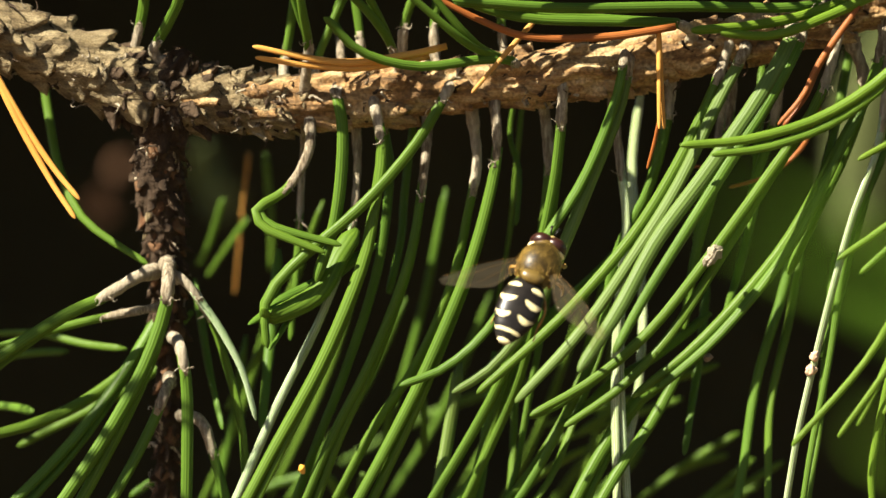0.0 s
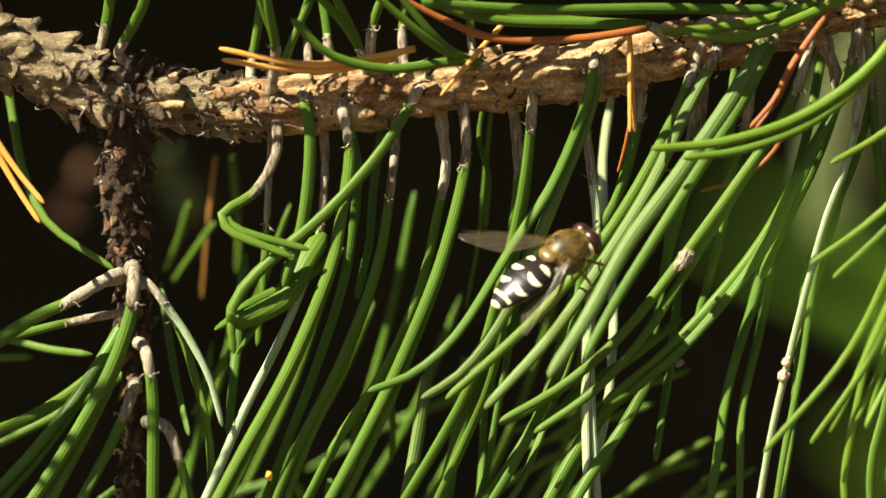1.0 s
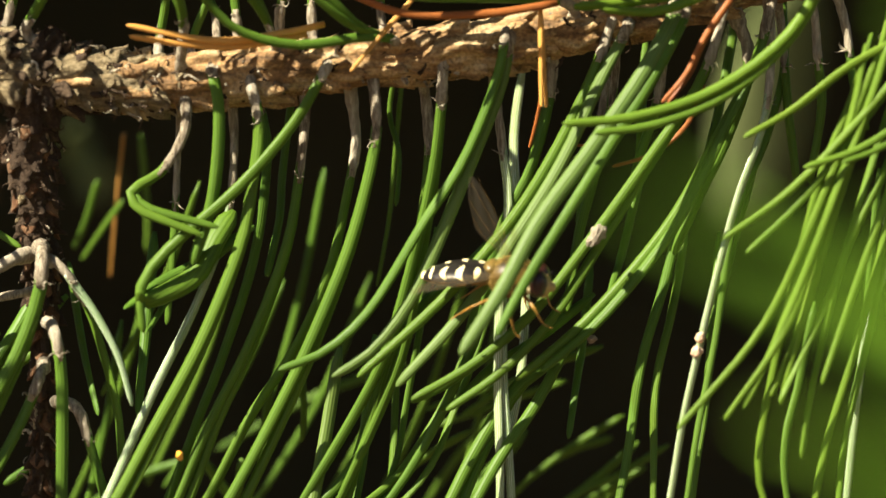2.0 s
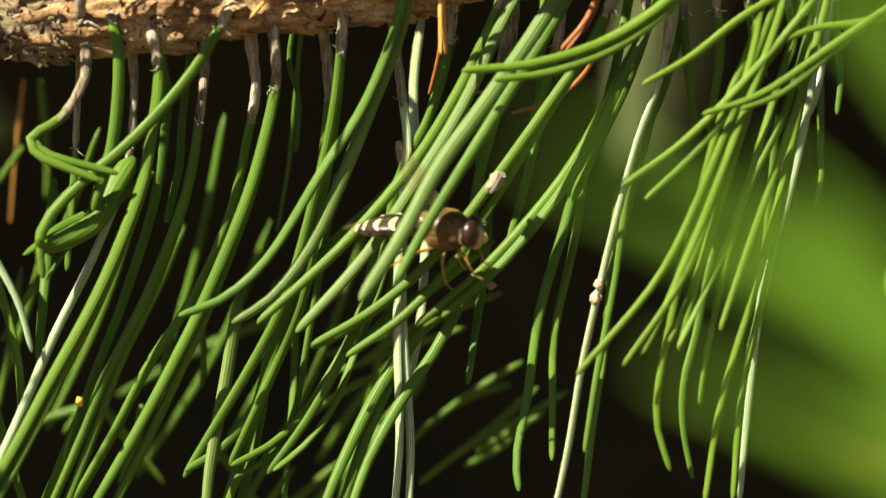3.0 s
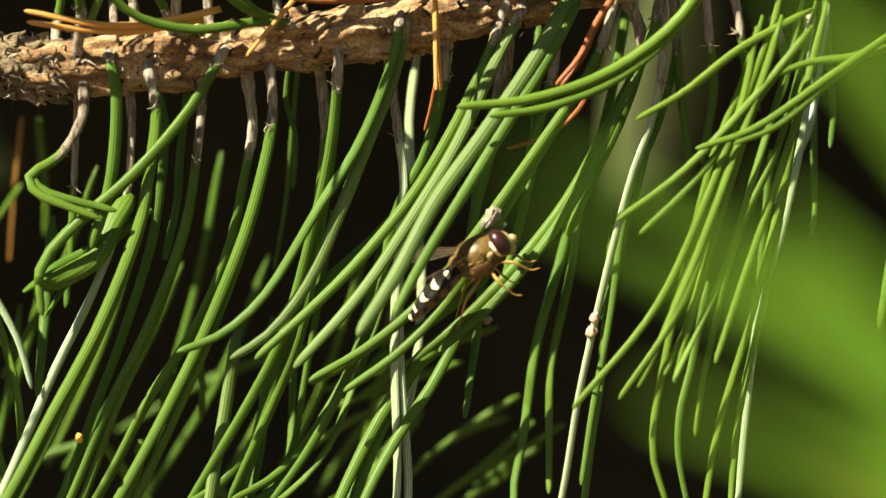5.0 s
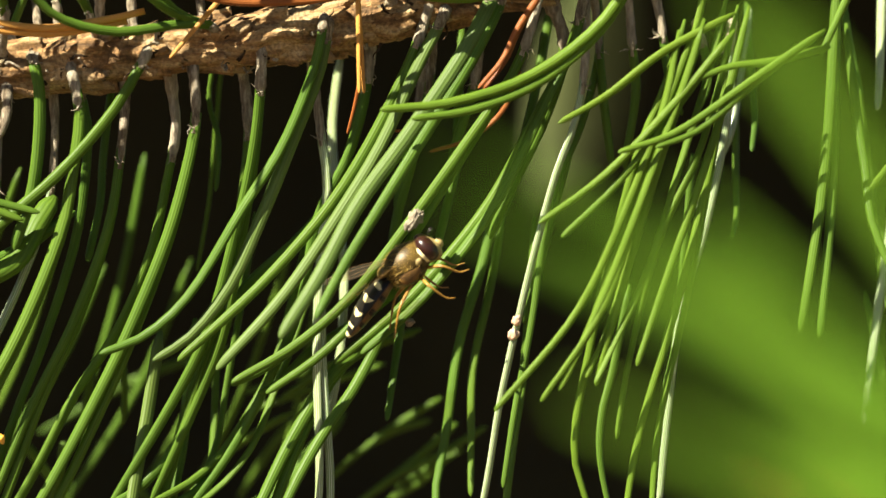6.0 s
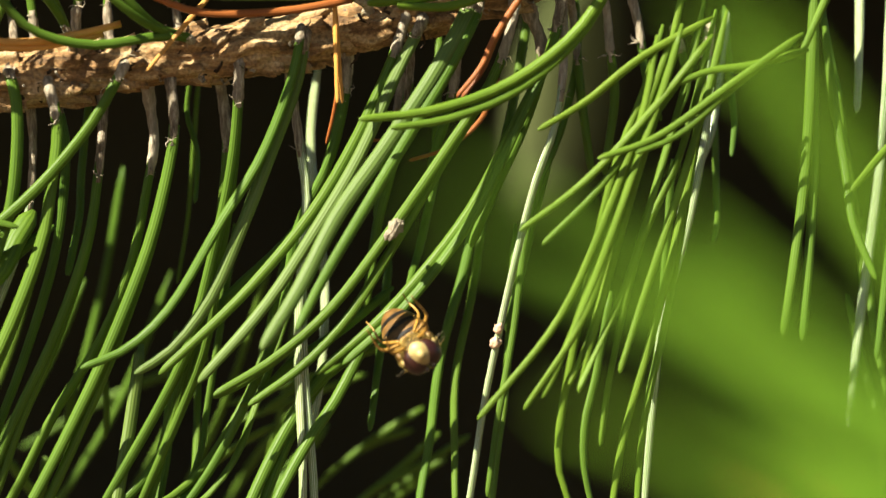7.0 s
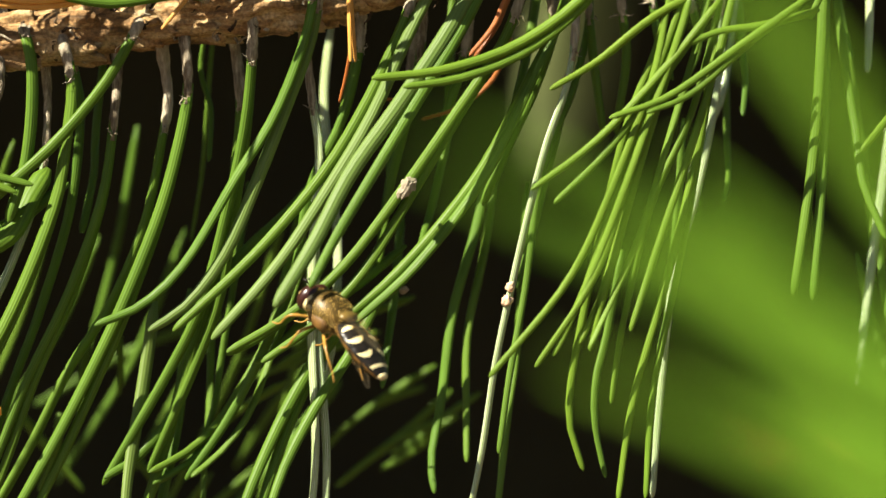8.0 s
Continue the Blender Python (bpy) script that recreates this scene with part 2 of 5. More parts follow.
def tube(line, half, ring=8, side=None, flat=1.0, cap=True, marks=None):
    """Vertices, faces and uvs of a tube; half(s): half its width; flat: thickness by width."""
    verts, faces, uv = [], [], []
    n = len(line)
    ref = Vector(side) if side else Vector((0, -1, 0))
    for i, c in enumerate(line):
        tan = (line[min(i + 1, n - 1)] - line[max(i - 1, 0)]).normalized()
        b = tan.cross(ref)
        if b.length < 1e-3:
            b = tan.cross(Vector((1, 0, 0.2)))
        b.normalize()
        d = b.cross(tan)
        h = half(marks[i] if marks else i / (n - 1))
        for k in range(ring):
            a = 2 * math.pi * k / ring
            verts.append(c + h * (math.cos(a) * b + flat * math.sin(a) * d))
            uv.append((k / ring, marks[i] if marks else i / (n - 1)))
    for i in range(n - 1):
        for k in range(ring):
            l = (k + 1) % ring
            faces.append((i * ring + k, i * ring + l, (i + 1) * ring + l, (i + 1) * ring + k))
    if cap:
        faces.append(tuple(range(ring - 1, -1, -1)))
        faces.append(tuple(range((n - 1) * ring, n * ring)))
    return verts, faces, uv


rng = random.Random(5)

# ---- the pine branch ----
branch = thing("pine_branch", "pine branch with scaly tan bark and long green needles in sunlight", "branch")


def needle_shape(name, line, width, mat, parent, thin=0.55, twist=0.0, bare=False):
    side = Vector((math.sin(twist), -math.cos(twist), 0.15 * math.sin(3 * twist)))

    length = sum((q - p).length for p, q in zip(line, line[1:]))
    n = len(line)
    fine = (0.25, 0.45, 0.62, 0.75, 0.86, 0.93, 0.98, 1.0)
    pts = list(line[:-1]) + [line[-2].lerp(line[-1], k) for k in fine]
    marks = [i / (n - 1) for i in range(n - 1)] + [(n - 2 + k) / (n - 1) for k in fine]
    blunt = 1.3 * width * MM

    def half(s):
        left = (1 - s) * length
        tip = math.sqrt(max(0.0, 1 - (1 - left / blunt) ** 2)) if left < blunt else 1.0
        slim = 0.80 + 0.20 * min(1.0, left / (9 * MM))
        return 0.50 * width * MM * slim * (0.90 + 0.10 * math.sin(math.pi * min(1, s * 1.2 + 0.1))) * max(tip, 0.06) * (min(1, 0.4 + 7 * s) if bare else 1)

    v, f, uv = tube(pts, half, 10, side, thin, True, marks)
    return link(name, v, f, mat, parent, "", uv)


def frill(place, size, k):
    """A curled shred of dry bract."""
    r = random.Random(k)
    p, d = Vector(place), Vector((r.gauss(0, 1), r.uniform(-1.2, 0.2), r.gauss(-0.2, 1))).normalized()
    line = [p]
    for _ in range(9):
        d = (d + Vector((r.gauss(0, 0.55), r.gauss(0, 0.4), r.gauss(0, 0.55)))).normalized()
        line.append(line[-1] + d * size * 0.13 * MM)
    v, f, uv = tube(line, lambda s: 0.17 * MM * size * 0.5 * (1.15 - s), 5, None, 0.4)
    return v, f, uv


def fascicle(points, sheath=0.0, width=1.25, fork=None, pale=0, bearer=None, solo=False):
    """Two needles in a papery sheath; points in mm from the sheath's foot to the tip."""
    pts = [Vector(p) * MM for p in points]
    knob_size = 1.0
    if sheath:
        stem = min((c for l in (twig_line, side_line, old_line) for c in l), key=lambda c: (c - pts[0]).length)
        if (stem - pts[0]).length < 0.009:
            into = pts[0].lerp(stem, 0.75)
            sheath += (into - pts[0]).length / MM
            pts.insert(0, into)
            knob_size = 1.08
    total = sum((b - a).length for a, b in zip(pts, pts[1:]))
    count = max(14, min(40, int(total / MM / 2.2)))
    line, length = spline(pts, count)
    mat = (GREEN, GLARE_PAINTED, PALE, LIGHT_GREEN)[pale]
    twist = rng.uniform(-0.7, 0.7)
    cut = sheath * MM / length if sheath else 0.0
    # the sheath carries the two needles
    foot, _ = spline([p for p in line[:max(3, int(cut * count) + 1)]], 15)
    bulge = rng.uniform(0.9, 1.15)
    if sheath:
        wob = rng.uniform(0, 6)

        def half(s):
            knob = knob_size * (1.22 - 0.6 * abs(s - 0.12)) if s < 0.3 else 1.0
            return 0.455 * width * MM * bulge * knob * (1.0 + 0.06 * math.sin(9 * s + wob) + 0.07 * math.sin(31 * s + 2 * wob)) * (0.94 if s < 0.86 else 0.70) * min(1.0, 0.45 + 6 * s)

        v, f, uv = tube(foot, half, 9, None, 0.95)
        holder = link("fascicle", v, f, SHEATH, bearer or branch)
        for k in range(3 if bearer is None and sheath > 2 else 0):
            v, f, uv = frill(foot[-2] + Vector((rng.uniform(-0.5, 0.5), -0.4, 0)) * width * MM, rng.uniform(0.7, 1.4), rng.randrange(10 ** 6))
            link("sheath_shred", v, f, SHEATH, holder, "", uv)
    else:
        v, f, uv = tube(line[:3], lambda s: 0.16 * width * MM, 8, None, 0.6)
        holder = link("fascicle", v, f, mat, bearer or branch)
    start = max(0, int(cut * count) - 1)
    along = line[start:]
    one, _ = spline(along, max(12, count - start))
    needle_shape("needle", one, width * 0.9, mat, holder, 0.6, twist, not sheath)
    if solo:
        return
    if fork:
        dx, dz = fork
    else:
        dx, dz = rng.uniform(-0.35, 0.35), rng.uniform(-0.3, 0.3)
    back = rng.uniform(0.3, 0.8) * width
    two = []
    for i, p in enumerate(one):
        s = i / (len(one) - 1)
        k = s * s * (1.6 - 0.6 * s)
        two.append(p + Vector((dx * k, back * min(1, s * 3 + 0.3) * (1 if not fork else 0.8), dz * k)) * MM)
    needle_shape("needle", two, width * 0.86, mat, holder, 0.6, twist + rng.uniform(-0.3, 0.3), not sheath)


def dead_needle(points, width=0.8, fork=None, rust=False):
    """A dry fallen needle caught on the branch."""
    pts = [Vector(p) * MM for p in points]
    mat = RUST if rust else DEAD
    for k in range(2 if fork else 1):
        line, _ = spline([p + (Vector((fork[0], 0.7, fork[1])) * MM * (i / (len(pts) - 1)) if k else Vector()) for i, p in enumerate(pts)], 18)
        ob = needle_shape("dead_needle", line, width, mat, None, 0.6, rng.uniform(-0.5, 0.5))
        tagged(ob, "dry rust-brown fallen pine needle caught on the branch" if rust else "dry orange fallen pine needle caught on the branch", "needle", "fallen needles")


def bark_tube(name, points, radii, mat, rough, ring=96, count=240, seed=0.0, label="", cell=(4.5, 3.6), rise=1.2):
    """A stem whose bark is drawn out into spiral rows of leaf bases: each swells along the stem and breaks off sharply.
    cell: length and width of a leaf base in mm; rise: how far its end stands off."""
    line, length = spline([Vector(p) * MM for p in points], count)
    verts, faces, uv = tube(line, lambda s: float(np.interp(s, np.linspace(0, 1, len(radii)), radii)) * MM, ring, None, 1.0)
    round_cells = max(3, round(2 * math.pi * max(radii) * 0.9 / cell[1]))
    out = []
    for i, v in enumerate(verts):
        k, j = divmod(i, ring)
        c = line[k]
        d = (v - c).normalized()
        q = v / MM
        warp = noise.noise_vector(q * 0.45 + Vector((seed, 0, 0)))
        along = length / MM * k / (count - 1) / cell[0] + 0.28 * warp.x
        turn = j / ring * round_cells + 0.22 * warp.y + 0.37 * math.floor(along) * 1.37
        row, lane = math.floor(along), math.floor(turn)
        fu, fv = along - row, turn - lane - 0.5
        own = 0.55 + 0.75 * abs(noise.noise(Vector((row * 3.7 + seed, lane * 5.3, 1.7))) * 1.6)
        reach = 0.52 - 0.26 * fu
        tooth = fu ** 1.5 * max(0.0, 1 - (abs(fv) / reach) ** 2.2) if abs(fv) < reach else 0.0
        grain = noise.fractal(Vector((q.x * 0.5, q.y * 1.6, q.z * 1.6)) + Vector((seed, 0, 0)), 0.8, 2.2, 5)
        fine = noise.noise(Vector((q.x * 0.9, q.y * 5.0, q.z * 5.0)))
        ahead = (line[min(k + 1, count - 1)] - line[max(k - 1, 0)]).normalized()
        out.append(v + ahead * MM * 0.30 * rise * own * tooth ** 2 + d * MM * (rise * own * tooth + rough * (0.28 * grain - 0.30) + 0.05 * fine))
    return link(name, out, faces, mat, branch, label, uv), line


MM_OF = 1 / 16.0


def at(x, z, y=0.0):
    return ((x - 784) / 16 * (1 + y / 560), y, (441 - z) / 16 * (1 + y / 560))


twig, twig_line = bark_tube("twig", [at(270, 168, 0), at(400, 180), at(600, 180), at(800, 152), at(1000, 130, -1), at(1150, 108), at(1300, 76), at(1450, 38), at(1600, -10), at(1800, -70)],
                            [2.6, 3.0, 3.2, 2.9, 3.0, 3.0, 2.7, 2.6, 2.4, 2.2], BARK_TAN, 0.9, count=420, label="tan flaking bark", cell=(7.0, 3.2), rise=1.5)
old, old_line = bark_tube("old_stem", [at(-160, -10, -2), at(0, 55, -1), at(120, 105, 0), at(220, 148, 0), at(300, 172, 0), at(380, 180, 0), at(460, 184, 0), at(540, 186, 0)],
                          [3.6, 3.4, 3.5, 3.8, 3.9, 3.6, 3.3, 2.7], BARK_GREY, 0.9, ring=96, count=300, seed=7, label="rough grey old bark", cell=(4.4, 3.8), rise=1.3)
# near-black bark stands for the shade that falls on this shoot
side_stem, side_line = bark_tube("side_shoot", [at(330, 92, -1.0), at(310, 130, -1.6), at(290, 200, -1), at(281, 300, 2), at(290, 420, 4), at(298, 560, 5), at(300, 700, 6), at(292, 900, 7), at(280, 1060, 8)],
                                 [1.2, 2.4, 2.9, 2.0, 1.8, 1.5, 1.3, 1.3, 1.3], BARK_DARK_SHADE, 0.9, ring=80, count=340, seed=13, label="brown scaly shoot, bark colour darkened for shade", cell=(2.6, 2.3), rise=1.2)
SIDE_R = [1.2, 2.4, 2.9, 2.0, 1.8, 1.5, 1.3, 1.3, 1.3]


def scale_mesh(name, seed, mat, length, broad=1.0, rise=1.0, point=0.55, foot=0.08):
    """A leaf's stump: a plate that grows out of the bark and swells to a ragged, pointed free end. Points to +x, stands up to +z."""
    r = random.Random(seed)
    verts, faces = [], []
    nx, ny = 10, 8
    for i in range(nx):
        s = i / (nx - 1)
        w = broad * (0.05 + 0.40 * math.sin(math.pi * (foot + (0.70 - foot) * s)) * (1 - point * max(0, (s - 0.6) / 0.4) ** 1.5))
        lift = rise * ((-0.05 if foot < 0.1 else -0.16) + 0.36 * s ** 1.15)
        for j in range(ny):
            u = j / (ny - 1) * 2 - 1
            k = noise.noise(Vector((s * 2.5, u * 1.8, seed * 3.1)))
            g = noise.noise(Vector((s * 3.0, u * 7.0, seed * 1.7)))
            verts.append((s - 0.10 * u * u * s + (r.uniform(-0.07, 0.07) if i == nx - 1 else 0), w * u * (1 + 0.25 * k),
                          lift - 0.26 * rise * u * u + 0.07 * rise * k + 0.035 * g))
    top = len(verts)
    for i in range(nx):
        for j in range(ny):
            x, y, z = verts[i * ny + j]
            verts.append((x * 0.84, y * 0.95, -0.25))
    for off, flip in ((0, False), (top, True)):
        for i in range(nx - 1):
            for j in range(ny - 1):
                q = (off + i * ny + j, off + (i + 1) * ny + j, off + (i + 1) * ny + j + 1, off + i * ny + j + 1)
                faces.append(q[::-1] if flip else q)
    rim = [i * ny for i in range(nx)] + [(nx - 1) * ny + j for j in range(1, ny)] + [i * ny + ny - 1 for i in range(nx - 2, -1, -1)] + [j for j in range(ny - 2, 0, -1)]
    for a, b in zip(rim, rim[1:] + rim[:1]):
        faces.append((a, a + top, b + top, b))
    me = bpy.data.meshes.new(name)
    me.from_pydata([Vector(p) * length * MM for p in verts], [], faces)
    for p in me.polygons:
        p.use_smooth = p.index < (nx - 1) * (ny - 1)
    me.materials.append(mat)
    return me


TAN_SCALES = [scale_mesh("bark_scale", 20 + k, BARK_TAN, 6.5, 0.62, 0.55) for k in range(5)]
BROWN_SCALES = [scale_mesh("bud_scale", 40 + k, SCALE_BROWN, 2.4, 1.1, 0.75) for k in range(4)]
DARK_SCALES = [scale_mesh("bark_scale", 60 + k, BARK_DARK_SHADE, 2.4, 0.8, 1.0) for k in range(4)]
PLATES = [scale_mesh("bark_plate", 120 + k, BARK_GREY, 5.6, 0.85, 0.95, 0.35, 0.25) for k in range(7)]
SMALL_PLATES = [scale_mesh("bark_plate", 140 + k, BARK_GREY, 3.8, 0.85, 1.0, 0.35, 0.25) for k in range(5)]
TIP_SCALES = [scale_mesh("bark_scale", 80 + k, BARK_DARK_SHADE if k else BARK_GREY, 2.2, 0.7, 1.0) for k in range(5)]


def put_scale(meshes, name, place, along, outward, size, parent):
    ob = new(name, rng.choice(meshes))
    z = outward.normalized()
    x = (along - along.dot(z) * z).normalized()
    y = z.cross(x)
    m = Matrix((x, y, z)).transposed().to_4x4()
    m.translation = place
    ob.matrix_world = m @ Matrix.Diagonal((size, size * rng.uniform(0.8, 1.15), size * rng.uniform(0.8, 1.2), 1))
    ob.parent = parent
    return ob


def scales_on(line, radii, meshes, name, parent, step, start, stop, size, forward=1, lean=0.5, front=True, tilt=0.0):
    """Spiral rows of scales round a stem, on the sides that the light and the eye reach."""
    n = len(line)
    length = sum((b - a).length for a, b in zip(line, line[1:]))
    count = int(length / (step * MM))
    turn = 0.0
    for i in range(count):
        s = (i + 0.5) / count
        turn += 2.39996
        if not start <= s <= stop:
            continue
        k = min(n - 2, int(s * (n - 1)))
        c = line[k]
        tan = (line[k + 1] - line[k]).normalized() * forward
        b = tan.cross(Vector((0, -1, 0))).normalized()
        d = b.cross(tan)
        a = turn + rng.uniform(-0.25, 0.25)
        out = math.cos(a) * b + math.sin(a) * d
        if front and out.y > 0.45:
            continue
        r = float(np.interp(s, np.linspace(0, 1, len(radii)), radii)) * MM
        put_scale(meshes, name, c + out * r * 0.93, tan + 0.35 * out * lean + Vector((0, 0, -0.15)), out - tilt * tan, size * rng.uniform(0.75, 1.25), parent)


OLD_R = [3.6, 3.4, 3.5, 3.8, 3.9, 3.6, 3.3, 2.7]
TWIG_R = [3.4, 3.5, 3.2, 2.9, 3.0, 3.0, 2.7, 2.6, 2.4, 2.2]
scales_on(old_line, OLD_R, PLATES, "bark_plate", old, 1.0, 0.0, 0.54, 0.95, lean=0.25, tilt=0.08)
scales_on(old_line, OLD_R, SMALL_PLATES, "bark_plate", old, 0.9, 0.70, 0.97, 0.9, lean=0.3, tilt=0.08)
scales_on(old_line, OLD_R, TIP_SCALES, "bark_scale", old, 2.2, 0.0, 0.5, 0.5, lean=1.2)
# crowded dark scales paint the shade at the fork
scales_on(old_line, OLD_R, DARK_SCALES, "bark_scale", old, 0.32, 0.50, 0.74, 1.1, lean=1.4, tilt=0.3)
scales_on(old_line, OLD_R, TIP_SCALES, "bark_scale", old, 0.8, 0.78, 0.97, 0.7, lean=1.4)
scales_on(twig_line, TWIG_R, TAN_SCALES, "bark_scale", twig, 3.0, 0.19, 0.98, 0.8, lean=0.1)
scales_on(twig_line, TWIG_R, TIP_SCALES, "bark_scale", twig, 2.2, 0.15, 0.98, 0.6, lean=1.2)
scales_on(side_line, SIDE_R, TIP_SCALES, "bark_scale", side_stem, 0.5, 0.0, 0.4, 0.6, lean=1.3)
scales_on(side_line, SIDE_R, BROWN_SCALES, "bud_scale", side_stem, 0.9, 0.15, 1.0, 0.8, lean=0.9)


def frills_on(line, radii, parent, start, stop, count, seed, mat=SHEATH):
    r = random.Random(seed)
    n = len(line)
    for k in range(count):
        s = r.uniform(start, stop)
        i = min(n - 2, int(s * (n - 1)))
        tan = (line[i + 1] - line[i]).normalized()
        b = tan.cross(Vector((0, -1, 0))).normalized()
        a = r.uniform(-0.3, math.pi + 0.3)
        out = math.cos(a) * b + math.sin(a) * b.cross(tan)
        rad = float(np.interp(s, np.linspace(0, 1, len(radii)), radii)) * MM
        v, f, uv = frill(line[i] + out * rad, r.uniform(1.2, 2.6), seed * 1000 + k)
        link("bract_shred", v, f, mat, parent, "", uv)


frills_on(old_line, OLD_R, old, 0.1, 0.55, 26, 3, BARK_DARK_SHADE)
frills_on(old_line, OLD_R, old, 0.55, 1.0, 90, 6, BARK_DARK_SHADE)
frills_on(old_line, OLD_R, old, 0.1, 1.0, 46, 8)
frills_on(twig_line, TWIG_R, twig, 0.08, 0.9, 70, 4)
frills_on(twig_line, TWIG_R, twig, 0.15, 0.97, 60, 12, BARK_DARK_SHADE)
frills_on(side_line, SIDE_R, side_stem, 0.0, 0.45, 70, 5, BARK_DARK_SHADE)
frills_on(side_line, SIDE_R, side_stem, 0.0, 0.9, 50, 9)

# needles in their sheaths
fascicle([(-34.1, 0.0, 22.4), (-33.1, -1.7, 26.2), (-32.4, -3.3, 31.1), (-30.6, -5.0, 38.5)], sheath=3.4, width=1.38)
fascicle([(-32.0, -2.0, 21.5), (-30.3, -4.0, 24.6), (-28.6, -6.0, 28.5), (-27.4, -8.0, 37.0)], sheath=2.8, width=1.38)
fascicle([(-17.7, 2.8, 20.2), (-16.9, 3.3, 25.2), (-16.5, 3.7, 31.5), (-17.9, 4.2, 40.4)], sheath=3.1)
fascicle([(-15.1, -4.0, 18.7), (-14.7, -6.4, 22.3), (-15.3, -8.8, 25.9), (-16.2, -11.2, 31.9)], sheath=4.7, width=1.38, fork=(-1.6, 0.0))
fascicle([(-14.1, 2.1, 20.3), (-13.1, 2.6, 23.3), (-10.9, 3.0, 28.3), (-7.8, 3.5, 35.3)], sheath=1.9, width=1.12)
fascicle([(-9.0, 2.1, 20.1), (-9.3, 2.1, 24.5), (-9.8, 2.1, 30.2), (-8.4, 2.1, 40.2)], sheath=5.0, width=1.12)
fascicle([(-5.2, -3.0, 20.9), (-6.4, -5.5, 23.6), (-9.2, -8.1, 26.9), (-13.7, -10.6, 30.7)], sheath=2.5, width=1.12, fork=(2.5, 1.9))
fascicle([(-4.5, 2.1, 22.0), (-4.3, 2.0, 24.8), (-3.1, 1.9, 28.3), (0.4, 1.8, 35.2)], sheath=2.8)
fascicle([(-0.9, 2.8, 21.7), (-1.0, 3.0, 25.2), (-0.3, 3.3, 29.6), (1.0, 3.5, 36.5)], sheath=3.8, width=1.12)
fascicle([(6.7, 2.8, 21.7), (6.5, 3.3, 24.6), (6.7, 3.7, 28.4), (8.6, 4.2, 35.3)], sheath=3.8, width=1.12)
fascicle([(-11.6, 4.2, 24.0), (-12.2, 7.5, 26.0), (-11.1, 10.7, 30.0), (-11.8, 14.0, 38.5)], sheath=1.9, width=1.12)
fascicle([(7.8, -4.0, 20.4), (4.7, -6.4, 21.4), (1.9, -8.8, 22.9), (-5.1, -11.2, 28.8)], sheath=1.2, fork=(2.5, 0.6))
fascicle([(7.9, -5.0, 20.6), (4.1, -6.4, 20.7), (-2.7, -7.8, 19.9), (-8.9, -9.2, 21.5), (-12.6, -10.6, 25.2)], sheath=1.6, width=1.19)
fascicle([(26.7, -4.0, 24.6), (20.8, -5.5, 24.9), (10.2, -7.0, 25.1), (4.1, -8.5, 26.3), (-0.2, -10.0, 28.9)], sheath=0.9, fork=(-2.5, 1.6))
fascicle([(42.6, -4.0, 27.0), (37.5, -5.7, 26.4), (26.9, -7.3, 26.5), (13.3, -9.0, 26.3), (1.0, -10.6, 27.0)], sheath=0.6)
fascicle([(44.3, -5.0, 27.3), (39.3, -6.9, 25.5), (33.6, -8.7, 24.4), (26.9, -10.6, 23.8)], sheath=0.6, width=1.19, pale=3)
fascicle([(48.0, -6.0, 28.1), (41.7, -7.6, 25.3), (36.0, -9.3, 23.3), (30.1, -10.9, 23.5)], sheath=0.6, width=1.19, pale=3)
fascicle([(-14.7, -2.0, 14.3), (-14.8, -2.8, 10.6), (-17.3, -3.6, 6.4), (-20.4, -4.4, 4.5), (-19.6, -5.2, 2.4), (-12.9, -6.0, -0.4)], sheath=9.4, fork=(1.8, 0.8))
fascicle([(-11.9, -3.0, 17.5), (-11.1, -3.5, 14.0), (-11.1, -4.0, 8.7), (-11.9, -4.5, 2.5), (-13.9, -5.0, -3.7)], sheath=1.8, width=1.62)
fascicle([(0.5, -4.0, 17.4), (-3.0, -4.4, 11.5), (-8.9, -4.8, 4.7), (-16.3, -5.2, -1.8), (-19.4, -5.6, -6.1), (-19.2, -6.0, -10.9)], sheath=1.6, width=1.38)
fascicle([(-7.3, 0.0, 0.5), (-14.0, -1.5, -3.7), (-17.7, -3.0, -5.5), (-20.0, -4.5, -7.4), (-21.3, -6.0, -8.3)], width=1.38, fork=(2.2, -2.8))
fascicle([(-9.6, 0.0, 2.2), (-11.4, -1.2, -0.6), (-13.9, -3.0, -4.9), (-18.8, -5.0, -7.4), (-19.6, -7.0, -6.4)], width=2.9, solo=True)
fascicle([(-9.6, 1.4, 12.9), (-9.5, 0.7, 8.2), (-10.4, -0.1, 0.7), (-14.0, -0.8, -8.7), (-18.3, -1.5, -17.4), (-22.8, -2.3, -27.9), (-27.3, -3.0, -37.6)], sheath=11.9, width=1.12, pale=1)
fascicle([(-7.6, -3.0, 15.9), (-6.7, -3.3, 11.2), (-7.6, -3.6, 4.4), (-8.9, -3.9, -1.8), (-13.3, -4.1, -12.3), (-18.8, -4.4, -22.3), (-21.9, -4.7, -28.1), (-27.3, -5.0, -37.4)], sheath=4.4, width=1.56, fork=(1.5, 0.0))
fascicle([(-7.0, 2.1, 14.8), (-5.9, 2.0, 8.8), (-7.3, 1.9, -2.4), (-10.9, 1.8, -13.7), (-13.4, 1.6, -20.0), (-16.5, 1.5, -28.1), (-20.7, 1.4, -38.1)], sheath=2.5)
